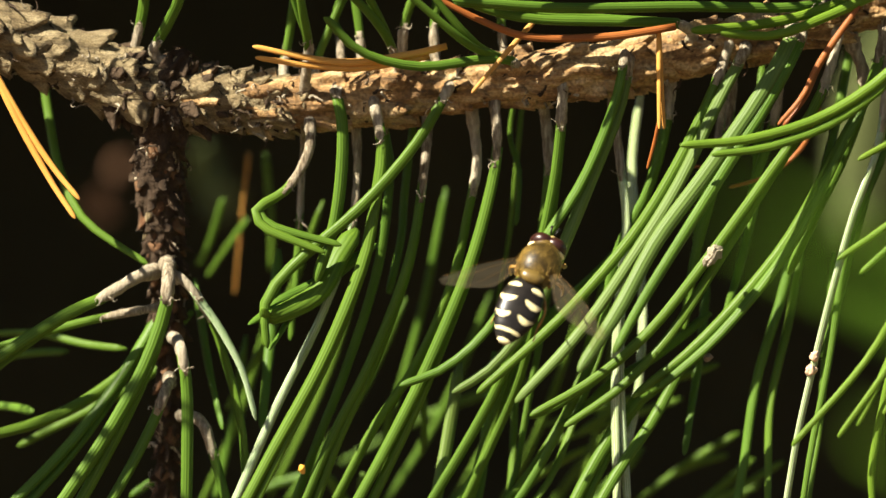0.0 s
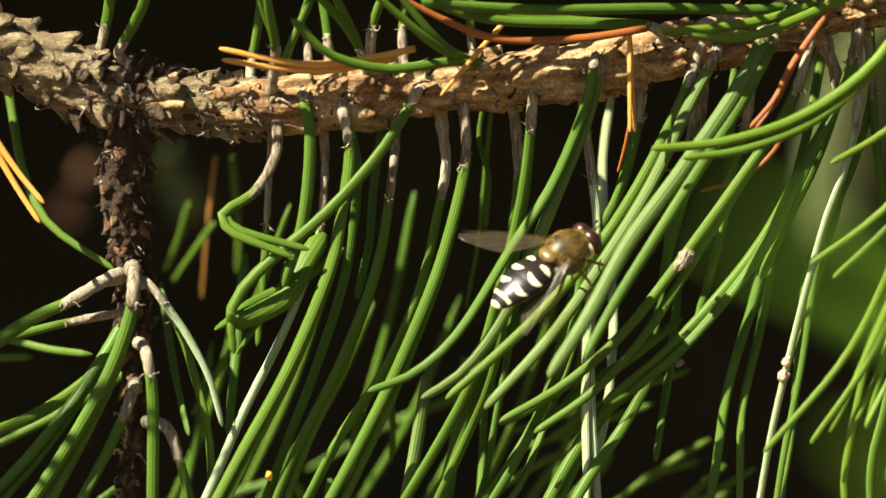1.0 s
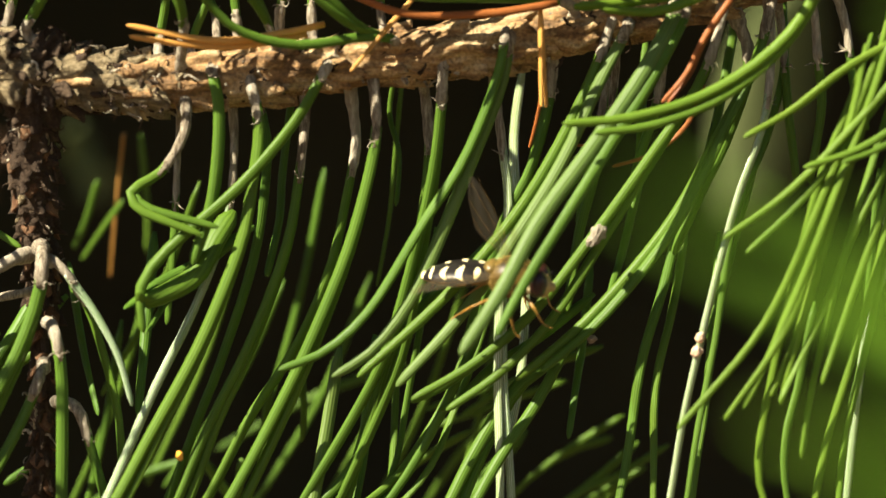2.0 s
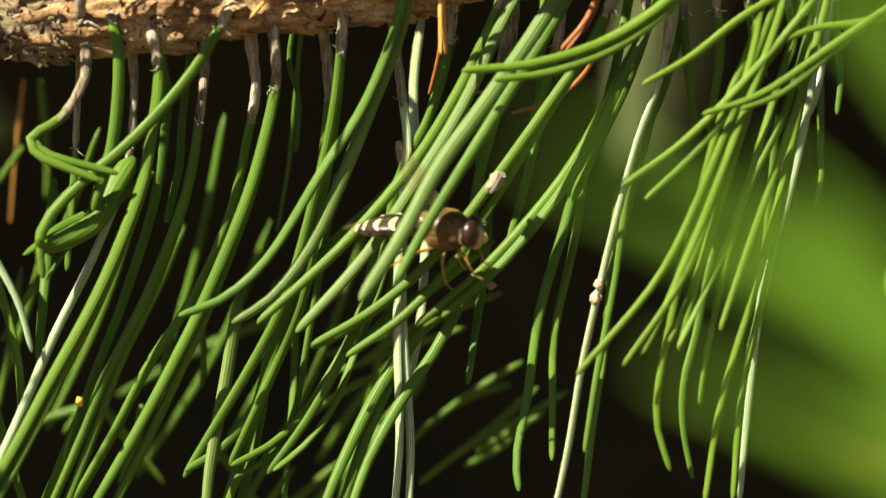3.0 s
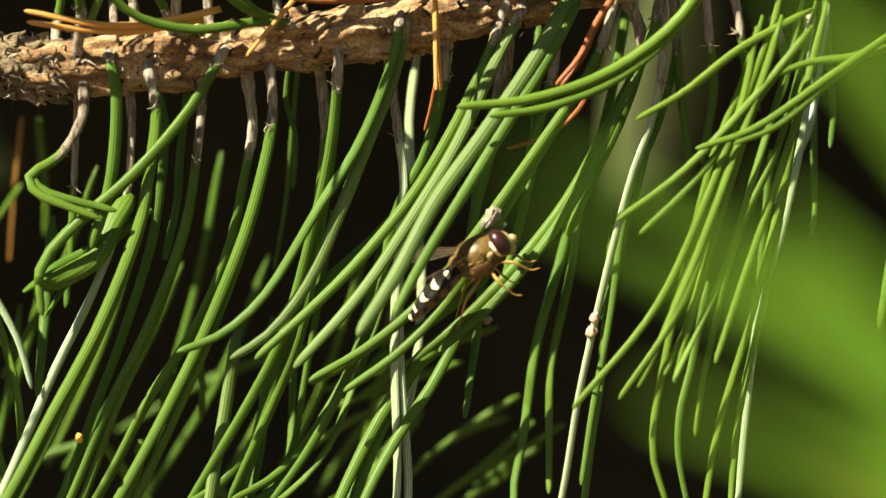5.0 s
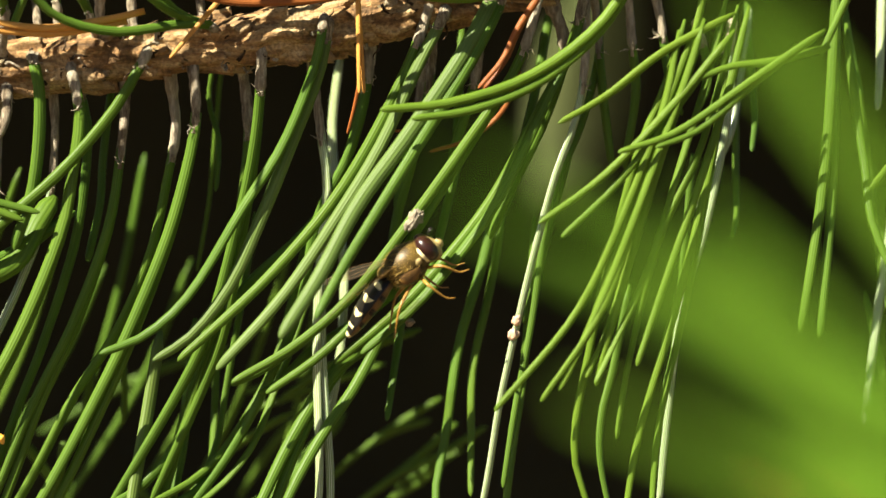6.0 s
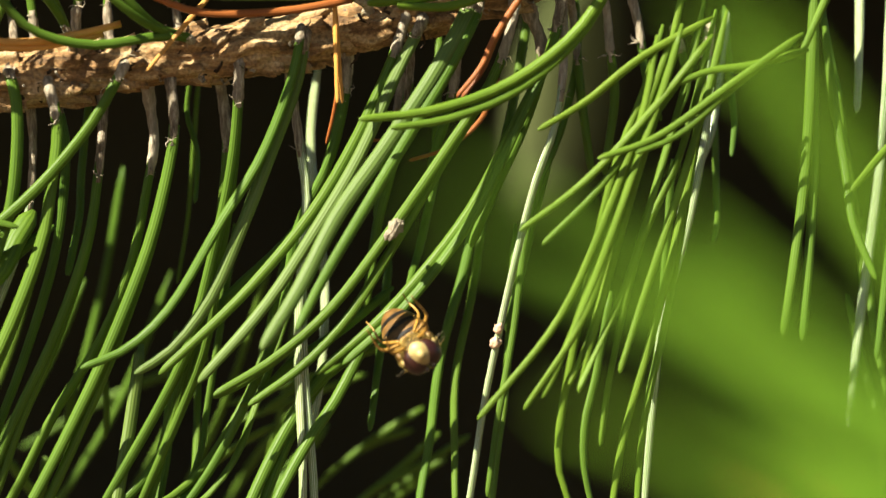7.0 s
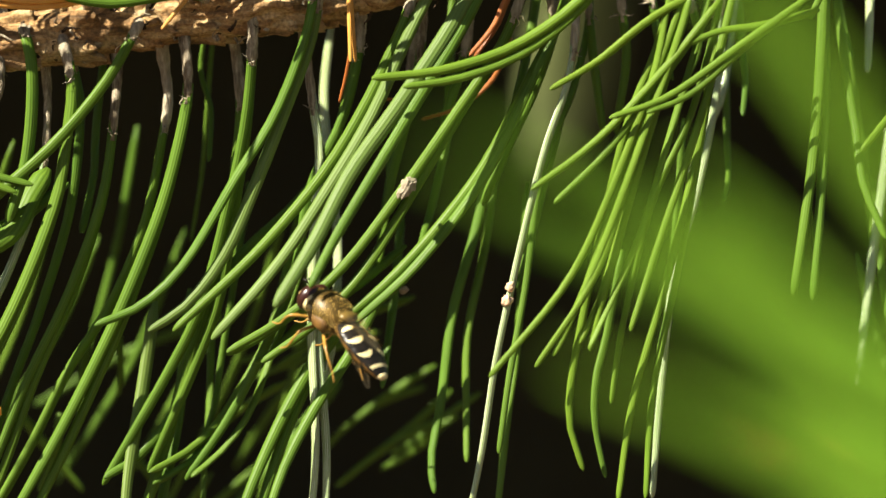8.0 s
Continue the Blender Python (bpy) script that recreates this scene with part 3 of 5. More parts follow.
fascicle([(-1.7, 0.0, 13.5), (-2.4, -0.5, 6.3), (-3.9, -1.0, -1.8), (-7.7, -1.5, -11.8), (-12.1, -2.0, -20.5), (-15.2, -2.5, -27.9), (-19.6, -3.0, -37.7)], sheath=9.4, width=1.31, fork=(1.6, -0.2))
fascicle([(-3.0, 5.6, 16.3), (-4.3, 5.6, 6.4), (-4.7, 4.6, 1.3), (-6.2, 3.5, -5.0)], width=1.12)
fascicle([(-15.5, 4.2, 12.0), (-15.8, 4.2, 7.0), (-16.0, 4.2, 2.6), (-16.9, 4.2, -10.0)], sheath=10.0, width=0.94)
fascicle([(3.4, 1.4, 13.7), (3.8, 1.3, 9.5), (3.0, 1.2, 5.1), (1.0, 1.1, -3.7), (-2.8, 1.0, -12.5), (-7.8, 0.9, -20.0), (-12.1, 0.8, -28.1), (-17.7, 0.7, -37.5)], sheath=8.8)
fascicle([(5.7, -2.0, 15.6), (6.0, -2.0, 11.3), (5.2, -2.0, 6.3), (2.7, -2.0, -2.4), (-1.5, -2.0, -12.4), (-5.2, -2.0, -19.9), (-9.6, -2.0, -28.0), (-15.1, -2.0, -37.3)], sheath=7.8, width=1.44, fork=(2.1, -0.4))
fascicle([(8.2, 7.0, 17.7), (7.5, 7.0, 12.7), (8.5, 5.6, 8.3), (8.1, 4.2, 2.6)], width=0.69)
fascicle([(9.3, 13.4, 17.9), (8.8, 13.4, 14.7), (7.9, 13.6, 5.2), (7.4, 13.8, 0.7), (6.1, 14.0, -6.3)], width=0.69, solo=True)
fascicle([(11.2, 2.8, 15.8), (11.8, 2.7, 10.1), (11.3, 2.6, 3.8), (9.8, 2.4, -5.0), (6.0, 2.3, -17.5), (2.9, 2.2, -28.2), (-0.4, 2.1, -38.4)], sheath=7.5, width=1.31)
fascicle([(13.2, -3.0, 18.1), (12.9, -2.4, 12.5), (12.1, -1.8, 6.3), (10.4, -1.1, -1.2), (7.2, -0.5, -12.4), (3.5, 0.1, -19.9), (-4.3, 0.7, -32.8)], sheath=5.3, width=1.44, fork=(5.0, 1.2))
fascicle([(20.0, -4.0, 21.3), (18.7, -4.2, 15.6), (15.3, -4.3, 7.5), (10.9, -4.5, 0.7), (5.3, -4.7, -8.3), (0.4, -4.8, -12.9), (-4.8, -5.0, -15.0)], sheath=3.8, width=1.31, solo=True)
fascicle([(20.4, -3.0, 20.9), (19.3, -3.2, 15.3), (16.2, -3.3, 7.5), (13.4, -3.5, 0.7), (9.7, -3.7, -7.4), (5.3, -3.8, -13.0), (1.0, -4.0, -15.8)], sheath=3.1, width=1.61, solo=True, pale=2)
fascicle([(19.0, 1.4, 15.4), (19.8, 1.0, 8.2), (20.3, 0.6, 2.6), (19.4, 0.2, -6.2), (19.0, -0.2, -16.2), (19.2, -0.6, -28.7), (18.5, -1.0, -37.4)], sheath=8.1, fork=(1.6, 0.0), pale=1)
fascicle([(25.4, 0.7, 20.2), (24.8, 0.8, 13.8), (22.9, 0.8, 6.9), (19.2, 0.9, -0.6), (17.3, 0.9, -10.0), (14.1, 1.0, -17.5), (9.8, 1.0, -25.6), (4.8, 1.0, -32.5)], sheath=6.2)
fascicle([(31.7, -2.0, 23.1), (29.8, -2.4, 17.6), (25.6, -2.8, 9.0), (20.5, -3.2, 1.0), (13.0, -3.6, -7.5), (3.7, -4.0, -15.9)], sheath=5.6, width=1.38, solo=True)
fascicle([(33.2, -3.0, 21.8), (30.3, -3.2, 16.3), (26.2, -3.4, 7.7), (21.7, -3.6, 0.4), (15.4, -3.8, -8.7), (7.9, -4.0, -16.9)], sheath=3.8, width=1.61, solo=True, pale=2)
fascicle([(31.5, 7.0, 16.8), (30.7, 6.1, 11.4), (29.1, 5.1, 5.7), (28.1, 4.2, 0.1)], sheath=5.6)
fascicle([(38.4, -5.0, 23.5), (34.4, -7.2, 16.4), (28.6, -9.4, 8.2), (23.2, -11.6, 1.0), (18.8, -13.8, -6.8), (14.5, -16.0, -13.2)], sheath=1.4, width=1.98, solo=True, pale=2)
fascicle([(39.3, -5.0, 23.1), (35.6, -7.1, 16.1), (30.8, -9.2, 8.8), (25.7, -11.2, 0.9), (21.5, -13.3, -5.7), (18.4, -15.4, -11.2)], sheath=1.1, width=1.44, solo=True)
fascicle([(43.4, -3.0, 22.9), (40.8, -3.3, 15.5), (35.4, -3.7, 7.6), (29.1, -4.0, -1.0), (22.8, -4.3, -8.9), (16.5, -4.7, -14.3), (9.5, -5.0, -18.3)], sheath=6.9, width=1.31, fork=(3.8, -1.2))
fascicle([(56.2, -10.6, 31.6), (50.4, -11.1, 21.3), (42.4, -11.5, 15.0), (33.7, -12.0, 12.0), (25.6, -12.4, 11.2)], sheath=1.2, width=1.31, fork=(3.4, -1.0), pale=3)
fascicle([(49.1, -1.0, 25.4), (47.2, -1.6, 18.0), (43.6, -2.2, 10.6), (38.5, -2.8, 0.7), (30.8, -3.4, -9.0), (23.7, -4.0, -15.3)], sheath=5.6, width=1.44, fork=(-2.9, -1.0))
fascicle([(53.9, 2.1, 23.6), (54.3, 2.3, 18.6), (54.7, 2.6, 13.0), (53.3, 2.8, 4.9)], sheath=6.9, width=1.19)
fascicle([(48.7, 0.0, 24.5), (48.9, -1.1, 18.0), (47.7, -2.2, 10.5), (45.3, -3.4, 4.3), (43.6, -4.5, -1.2), (41.3, -5.6, -9.8), (38.8, -6.8, -20.1), (37.0, -7.9, -29.9), (35.0, -9.0, -38.3)], sheath=11.9, width=1.06, solo=True, pale=1)
fascicle([(50.7, 7.1, 34.3), (50.8, 5.5, 24.8), (50.8, 3.8, 18.1), (48.7, 2.2, 10.0), (45.9, 0.6, 3.8), (44.1, -1.1, -2.4), (42.6, -2.7, -11.7), (40.5, -4.4, -21.5), (39.0, -6.0, -30.0)], width=0.94, solo=True)
fascicle([(25.3, 0.7, 20.2), (24.7, 1.0, 14.6), (23.3, 1.4, 8.5), (20.7, 1.8, -0.2), (19.4, 2.1, -5.2)], sheath=6.9)
fascicle([(32.3, 3.5, 19.0), (31.6, 3.4, 12.7), (29.9, 3.3, 5.9), (28.2, 3.2, -0.3), (26.8, 3.1, -9.0)], sheath=6.2)
fascicle([(37.3, 3.5, 18.3), (36.6, 3.4, 13.3), (34.6, 3.3, 7.1), (34.2, 3.1, 2.7)], sheath=4.4)
fascicle([(23.0, 6.4, 3.5), (17.3, 5.3, -2.7), (11.1, 4.3, -8.3), (7.7, 3.2, -13.8), (4.8, 2.1, -23.0), (0.4, 1.1, -29.1), (-4.2, 0.0, -32.0)], width=1.38, solo=True)
fascicle([(18.3, 7.8, -2.5), (16.1, 6.3, -11.4), (14.1, 4.8, -17.6), (9.1, 3.3, -25.6), (5.3, 1.8, -29.2), (0.8, 0.3, -31.5)], width=1.12, fork=(0.4, -1.4))
fascicle([(12.6, 9.2, 0.3), (11.1, 7.5, -8.9), (9.2, 5.8, -18.9), (7.9, 4.1, -25.6), (5.3, 2.4, -30.5), (1.2, 0.7, -32.8)], width=1.00, solo=True)
fascicle([(18.9, 5.7, -7.1), (16.0, 4.6, -15.7), (14.2, 3.4, -20.0), (12.2, 2.3, -25.0), (9.0, 1.1, -29.2), (5.4, 0.0, -32.1)], width=1.06, solo=True)
fascicle([(5.8, 8.5, -11.5), (4.8, 7.2, -20.8), (4.2, 5.9, -25.7), (2.9, 4.7, -31.8), (1.3, 3.4, -38.0), (0.3, 2.1, -42.8)], width=1.50, solo=True)
fascicle([(30.5, 4.0, -8.6), (24.6, 2.6, -14.5), (20.8, 1.2, -17.5), (16.4, -0.2, -24.3), (12.7, -1.6, -31.6), (10.2, -3.0, -37.6)], width=1.56, fork=(2.2, 0.0))
fascicle([(27.5, 2.0, -11.1), (23.3, 0.2, -18.8), (19.5, -1.5, -24.2), (15.7, -3.2, -30.9), (13.2, -5.0, -37.5)], width=1.38, solo=True)
fascicle([(24.4, 3.0, -7.7), (18.4, 1.0, -13.2), (13.4, -1.0, -16.8), (9.5, -3.0, -18.6)], solo=True)
fascicle([(29.9, 5.0, -7.1), (23.5, 3.8, -12.0), (18.4, 2.5, -15.1), (14.7, 1.2, -18.7), (12.5, 0.0, -19.6)], solo=True)
fascicle([(1.9, 4.0, -12.7), (0.4, 2.5, -21.8), (-0.8, 1.0, -27.9), (-1.6, -0.5, -32.7), (-2.0, -2.0, -37.6)], width=1.75, solo=True, pale=2)
fascicle([(8.4, 9.9, -9.6), (8.0, 8.1, -18.9), (7.6, 6.3, -25.7), (6.9, 4.6, -31.9), (6.6, 2.8, -38.0)], width=1.00, solo=True)
fascicle([(22.6, 10.6, 19.6), (21.3, 10.6, 9.8), (21.8, 9.0, 0.4), (22.4, 7.4, -7.1), (21.6, 5.8, -17.1), (19.7, 4.2, -25.7)], solo=True, pale=1)
fascicle([(29.8, 9.9, -3.5), (28.6, 7.4, -12.8), (27.8, 4.9, -17.1), (26.8, 2.4, -22.9)], width=1.12, solo=True)
fascicle([(39.9, 7.8, 3.1), (37.7, 6.4, -5.9), (35.0, 5.1, -14.6), (33.4, 3.8, -24.5), (32.1, 2.4, -30.7), (32.3, 1.0, -34.6)], solo=True)
fascicle([(40.4, 9.2, 0.7), (38.7, 7.4, -8.4), (36.6, 5.7, -17.1), (36.2, 3.9, -25.8), (36.0, 2.1, -31.3)], width=1.06, solo=True)
fascicle([(43.7, 6.4, -0.4), (42.9, 4.8, -9.7), (41.8, 3.2, -19.6), (40.7, 1.6, -25.7), (39.0, 0.0, -38.0)], width=1.06, solo=True)
fascicle([(48.4, 2.8, 11.8), (47.1, 2.4, 5.9), (45.2, 1.9, -0.9), (43.5, 1.5, -7.1), (41.9, 1.0, -12.1)], sheath=0.6, width=1.00)
fascicle([(46.7, 0.7, 18.2), (44.5, 0.7, 10.8), (41.3, 0.7, 4.0), (38.2, 0.7, -2.8)], sheath=1.9, width=1.50)
fascicle([(46.4, 9.9, 25.5), (45.8, 9.9, 22.0), (43.8, 7.5, 12.8), (42.6, 5.2, 9.0), (41.8, 2.8, 5.3)], solo=True)
fascicle([(36.0, 10.6, 21.1), (35.3, 8.0, 11.6), (34.8, 5.4, 6.6), (34.0, 2.8, 2.2)], width=1.12, solo=True)
fascicle([(35.4, 9.2, 6.2), (33.0, 6.8, -2.8), (31.9, 4.5, -5.9), (30.8, 2.1, -9.6)], width=1.12, solo=True)
fascicle([(60.2, -11.8, 20.8), (57.4, -12.2, 13.5), (51.8, -12.7, -0.3), (46.3, -13.1, -11.2), (37.6, -13.6, -21.3)], width=1.00, fork=(5.0, 0.9), pale=3)
fascicle([(60.7, -12.4, 20.8), (58.6, -12.5, 14.1), (52.1, -12.7, -2.8), (46.9, -12.9, -14.8), (44.6, -13.0, -19.2)], width=1.00, solo=True, pale=3)
fascicle([(58.8, -10.9, 20.8), (56.6, -10.8, 13.6), (53.0, -10.8, 4.5), (48.3, -10.7, -14.3), (46.4, -10.7, -25.2), (47.9, -10.6, -31.8)], width=1.00, solo=True, pale=3)
fascicle([(60.5, -11.5, 19.0), (55.6, -11.7, 4.5), (51.0, -11.9, -10.6), (48.7, -12.1, -18.8)], width=1.00, solo=True, pale=3)
fascicle([(65.2, -5.6, 22.5), (62.9, -6.7, 13.7), (60.3, -7.7, 5.7), (55.9, -8.8, -3.4), (52.4, -9.8, -16.8), (51.0, -10.9, -24.6)], width=1.00, solo=True, pale=3)
fascicle([(66.3, -6.8, 22.4), (63.9, -8.2, 13.6), (60.7, -9.6, 3.9), (56.2, -11.0, -8.2), (53.1, -12.4, -16.7)], width=1.00, solo=True, pale=3)
fascicle([(64.2, -4.0, 16.0), (62.5, -4.8, 7.0), (60.2, -5.6, -2.8), (57.6, -6.4, -12.0), (53.8, -7.2, -24.2), (51.8, -8.0, -35.4)], width=1.00, fork=(3.1, 0.2), pale=3)
fascicle([(53.4, -2.0, -8.0), (51.5, -3.0, -17.0), (50.1, -4.0, -21.8), (49.7, -5.0, -26.7), (50.7, -6.0, -32.9)], width=1.06, solo=True)
fascicle([(65.2, -1.0, 14.2), (63.5, -1.6, 5.2), (61.5, -2.2, -2.9), (58.9, -2.8, -11.5), (57.0, -3.4, -25.6), (56.0, -4.0, -35.4)], width=1.00, solo=True, pale=1)
fascicle([(60.7, 0.0, 6.4), (59.7, -1.3, -2.9), (58.3, -2.7, -14.5), (56.9, -4.0, -19.4)], width=1.06, solo=True)
fascicle([(64.1, -12.1, 19.6), (58.0, -12.6, 12.3), (50.0, -13.1, 4.2), (42.5, -13.6, -1.2)], width=1.00, fork=(2.5, -1.5), pale=3)
fascicle([(73.8, -12.7, 19.5), (65.8, -13.1, 14.1), (57.8, -13.5, 8.7), (51.1, -13.9, 6.4)], width=1.00, fork=(4.1, 0.5), pale=3)
fascicle([(64.1, -12.1, 21.4), (56.2, -12.4, 17.2), (50.1, -12.7, 12.6), (44.8, -13.0, 9.6)], width=1.00, fork=(1.2, 0.6), pale=3)
fascicle([(74.5, -11.8, 17.7), (68.4, -12.0, 16.2), (63.5, -12.2, 15.6), (59.3, -12.4, 14.0)], width=1.00, solo=True, pale=3)
fascicle([(67.9, 9.2, 23.5), (68.2, 6.8, 14.0), (68.2, 4.5, 10.2), (67.5, 2.1, 6.5)], width=1.00, solo=True)
fascicle([(66.6, 9.2, 11.5), (66.3, 7.1, 2.1), (66.1, 4.9, -0.4), (65.3, 2.8, -3.0)], width=1.00, solo=True)
fascicle([(68.3, 8.5, 22.7), (66.7, 6.9, 13.4), (65.5, 5.3, 8.3), (62.8, 3.7, 3.3), (61.4, 2.1, 0.2)], width=1.00, solo=True, pale=1)
fascicle([(57.3, 1.4, 21.9), (58.2, 1.2, 15.1), (59.4, 1.0, 10.8)], sheath=3.8, width=1.12)
fascicle([(61.5, 2.8, 21.4), (62.8, 2.4, 15.1), (61.4, 2.1, 10.8)], sheath=3.8)
fascicle([(65.6, 2.8, 21.4), (64.9, 2.4, 15.8), (64.8, 2.1, 12.6)], sheath=4.4, pale=1)
fascicle([(50.3, 2.8, 22.6), (51.0, 2.4, 13.9), (52.0, 2.1, 5.2)], sheath=5.6, width=1.12)
fascicle([(58.0, -12.1, 19.6), (56.2, -12.3, 11.1), (50.6, -12.5, -4.6), (48.2, -12.7, -11.8)], width=0.94, solo=True, pale=3)
fascicle([(62.1, -6.5, 27.4), (60.0, -7.7, 18.5), (57.4, -8.9, 9.4), (53.6, -10.0, -1.6), (50.4, -11.2, -11.9), (47.6, -12.4, -17.9)], width=0.94, solo=True, pale=3)
fascicle([(63.8, -7.4, 23.6), (61.5, -8.5, 14.8), (58.3, -9.6, 5.1), (54.7, -10.8, -5.8), (50.7, -11.9, -14.3), (48.5, -13.0, -18.5)], width=0.94, solo=True, pale=3)
fascicle([(79.5, -10.6, 29.5), (76.9, -11.2, 24.0), (73.4, -11.8, 16.7)], width=1.12, solo=True, pale=3)
fascicle([(77.1, -1.0, 30.7), (76.3, -2.5, 21.3), (75.3, -4.0, 9.5), (73.9, -5.5, -1.0), (71.6, -7.0, -13.3)], width=1.38, fork=(2.2, -0.6))
fascicle([(77.5, 6.4, 30.3), (78.5, 4.6, 20.9), (79.1, 2.8, 16.4), (79.7, 1.0, 12.6)], width=1.12, solo=True)
fascicle([(78.0, 1.0, 20.7), (78.7, -1.2, 11.3), (79.4, -3.5, 4.5), (79.7, -5.8, -1.1), (81.8, -8.0, -7.3)], width=1.19, solo=True)
fascicle([(83.3, 7.1, 36.1), (82.7, 5.1, 26.6), (82.1, 3.1, 17.7), (81.4, 1.0, 11.0)], solo=True, pale=1)
fascicle([(96.0, -5.6, 17.3), (89.6, -7.7, 11.7), (83.6, -9.7, 7.4), (78.7, -11.8, 2.3)], width=1.19, solo=True, pale=3)
fascicle([(85.7, 0.7, 28.8), (85.1, 0.9, 15.7), (84.0, 1.0, 6.3)], sheath=2.5, width=1.38, pale=1)
fascicle([(84.8, 5.0, 8.1), (83.4, 3.9, -1.2), (81.8, 2.9, -10.0), (80.4, 1.8, -18.7), (79.7, 0.7, -23.7)], solo=True, pale=1)
fascicle([(88.7, -3.0, 21.6), (86.9, -5.3, 12.4), (83.8, -7.7, -1.2), (81.4, -10.0, -15.9)], width=1.12, solo=True)
fascicle([(90.6, 5.0, 9.2), (88.8, 3.8, -0.0), (85.8, 2.5, -12.5), (84.2, 1.2, -22.5), (83.3, 0.0, -29.9)], width=1.50, solo=True)
fascicle([(82.7, 7.8, -0.6), (83.2, 5.7, -10.0), (83.4, 3.5, -15.0), (84.6, 1.4, -22.5)], width=1.00, solo=True)
fascicle([(80.9, 8.5, -9.1), (82.5, 6.2, -18.2), (83.4, 4.0, -22.6), (84.2, 1.8, -28.8)], width=1.00, solo=True)
fascicle([(87.4, 1.4, 21.3), (86.9, 1.2, 9.4), (85.7, 0.9, -6.2), (85.8, 0.7, -18.8)], sheath=2.5, width=1.38)
fascicle([(80.0, 9.2, 17.1), (80.8, 7.1, 7.7), (81.6, 4.9, 0.1), (82.1, 2.8, -10.0)], width=1.00, solo=True)
fascicle([(-33.4, 0.0, -2.9), (-37.6, -1.5, -5.4), (-41.9, -3.0, -7.4), (-48.6, -4.5, -11.8), (-55.9, -6.0, -17.2)], sheath=5.9, width=1.50, fork=(0.6, -1.2))
fascicle([(-32.3, 1.4, -6.6), (-37.2, 1.3, -7.5), (-42.2, 1.2, -8.7), (-51.6, 1.0, -11.5)], sheath=5.6, width=1.06)
fascicle([(-30.2, -3.0, -2.3), (-30.5, -3.6, -6.5), (-32.8, -4.2, -13.0), (-36.5, -4.8, -19.8), (-42.0, -5.4, -28.1), (-48.4, -6.0, -36.8)], sheath=4.7, width=1.69, fork=(3.1, -0.4))
fascicle([(-28.8, -2.0, -3.2), (-26.1, -2.2, -6.5), (-24.2, -2.5, -9.3), (-22.0, -2.8, -13.6), (-20.6, -3.0, -18.7)], sheath=4.4, width=1.12, pale=1)
fascicle([(-28.4, 1.4, -3.7), (-25.6, 1.3, -8.1), (-23.7, 1.2, -13.7), (-22.2, 1.1, -20.0), (-21.7, 1.0, -26.2)], sheath=5.6, width=1.19)
fascicle([(-30.3, -2.0, -14.9), (-31.7, -2.5, -18.6), (-33.8, -3.0, -22.9), (-36.6, -3.5, -27.9), (-42.2, -4.0, -37.1)], sheath=5.3, width=1.38)
fascicle([(-29.0, -3.0, -10.5), (-28.2, -3.2, -14.8), (-28.1, -3.5, -21.1), (-28.2, -3.8, -28.5), (-28.4, -4.0, -39.0)], sheath=5.0, width=1.50)
fascicle([(-26.8, 0.7, -19.0), (-25.3, 0.5, -23.1), (-23.9, 0.2, -28.1), (-20.8, 0.0, -38.3)], sheath=5.6, width=1.38)
fascicle([(-28.8, 6.4, -1.5), (-32.9, 4.7, -9.4), (-37.3, 3.0, -16.3), (-42.2, 1.4, -22.5), (-48.0, -0.3, -28.4), (-56.1, -2.0, -35.8)], width=1.50, fork=(2.5, -0.2))
fascicle([(-28.1, 9.2, -7.0), (-34.1, 7.6, -12.6), (-40.0, 6.0, -17.0), (-45.6, 4.4, -19.5), (-53.0, 2.8, -21.3)], width=1.62, solo=True)
fascicle([(-31.1, 12.0, -12.9), (-38.0, 12.7, -17.2), (-43.1, 13.3, -19.8), (-48.3, 14.0, -22.4)], solo=True)
fascicle([(-45.8, 7.0, -18.2), (-48.6, 10.5, -17.8), (-54.1, 14.0, -17.4)], width=1.12, solo=True)
fascicle([(-35.4, 7.0, -11.2), (-40.3, 10.0, -10.7), (-46.3, 13.0, -9.5), (-53.0, 16.0, -9.7)], width=1.00, solo=True)
fascicle([(-42.5, 14.0, -11.6), (-46.5, 16.0, -11.8), (-53.1, 18.0, -12.8)], width=1.00, solo=True)
fascicle([(-28.0, 10.6, -3.3), (-26.4, 8.2, -12.6), (-25.5, 5.9, -16.4), (-24.5, 3.5, -20.1)], width=1.12, solo=True)
fascicle([(-18.5, 10.6, 0.0), (-19.3, 8.2, -9.4), (-19.8, 5.9, -15.1), (-20.2, 3.5, -20.1)], width=1.38, solo=True)
fascicle([(-45.8, 12.0, 23.2), (-44.1, 9.3, 13.7), (-42.9, 6.7, 8.9), (-39.9, 4.0, 3.2), (-32.7, 1.4, -1.7)], width=1.12, solo=True)
fascicle([(-26.0, 40.0, 6.1), (-27.5, 42.0, 1.4), (-29.1, 44.0, -2.0)], width=0.94, solo=True)
fascicle([(-22.9, 36.0, 3.7), (-25.6, 38.0, 0.1), (-28.0, 40.0, -3.3)], width=0.88, solo=True)
fascicle([(-21.2, 44.0, 11.5), (-20.5, 45.0, 2.8), (-20.6, 46.0, -2.6)], width=0.88, solo=True)
fascicle([(-35.5, 14.0, -28.1), (-31.1, 15.0, -25.0), (-29.2, 16.0, -23.1)], width=1.12, solo=True)
dead_needle([(0.4, -6.0, 22.2), (-4.0, -6.7, 21.2), (-11.3, -7.3, 20.4), (-20.8, -8.0, 22.1)], width=0.81)
dead_needle([(-1.5, -6.0, 21.1), (-8.9, -6.7, 19.8), (-15.0, -7.3, 20.1), (-20.5, -8.0, 20.9)], width=0.81)
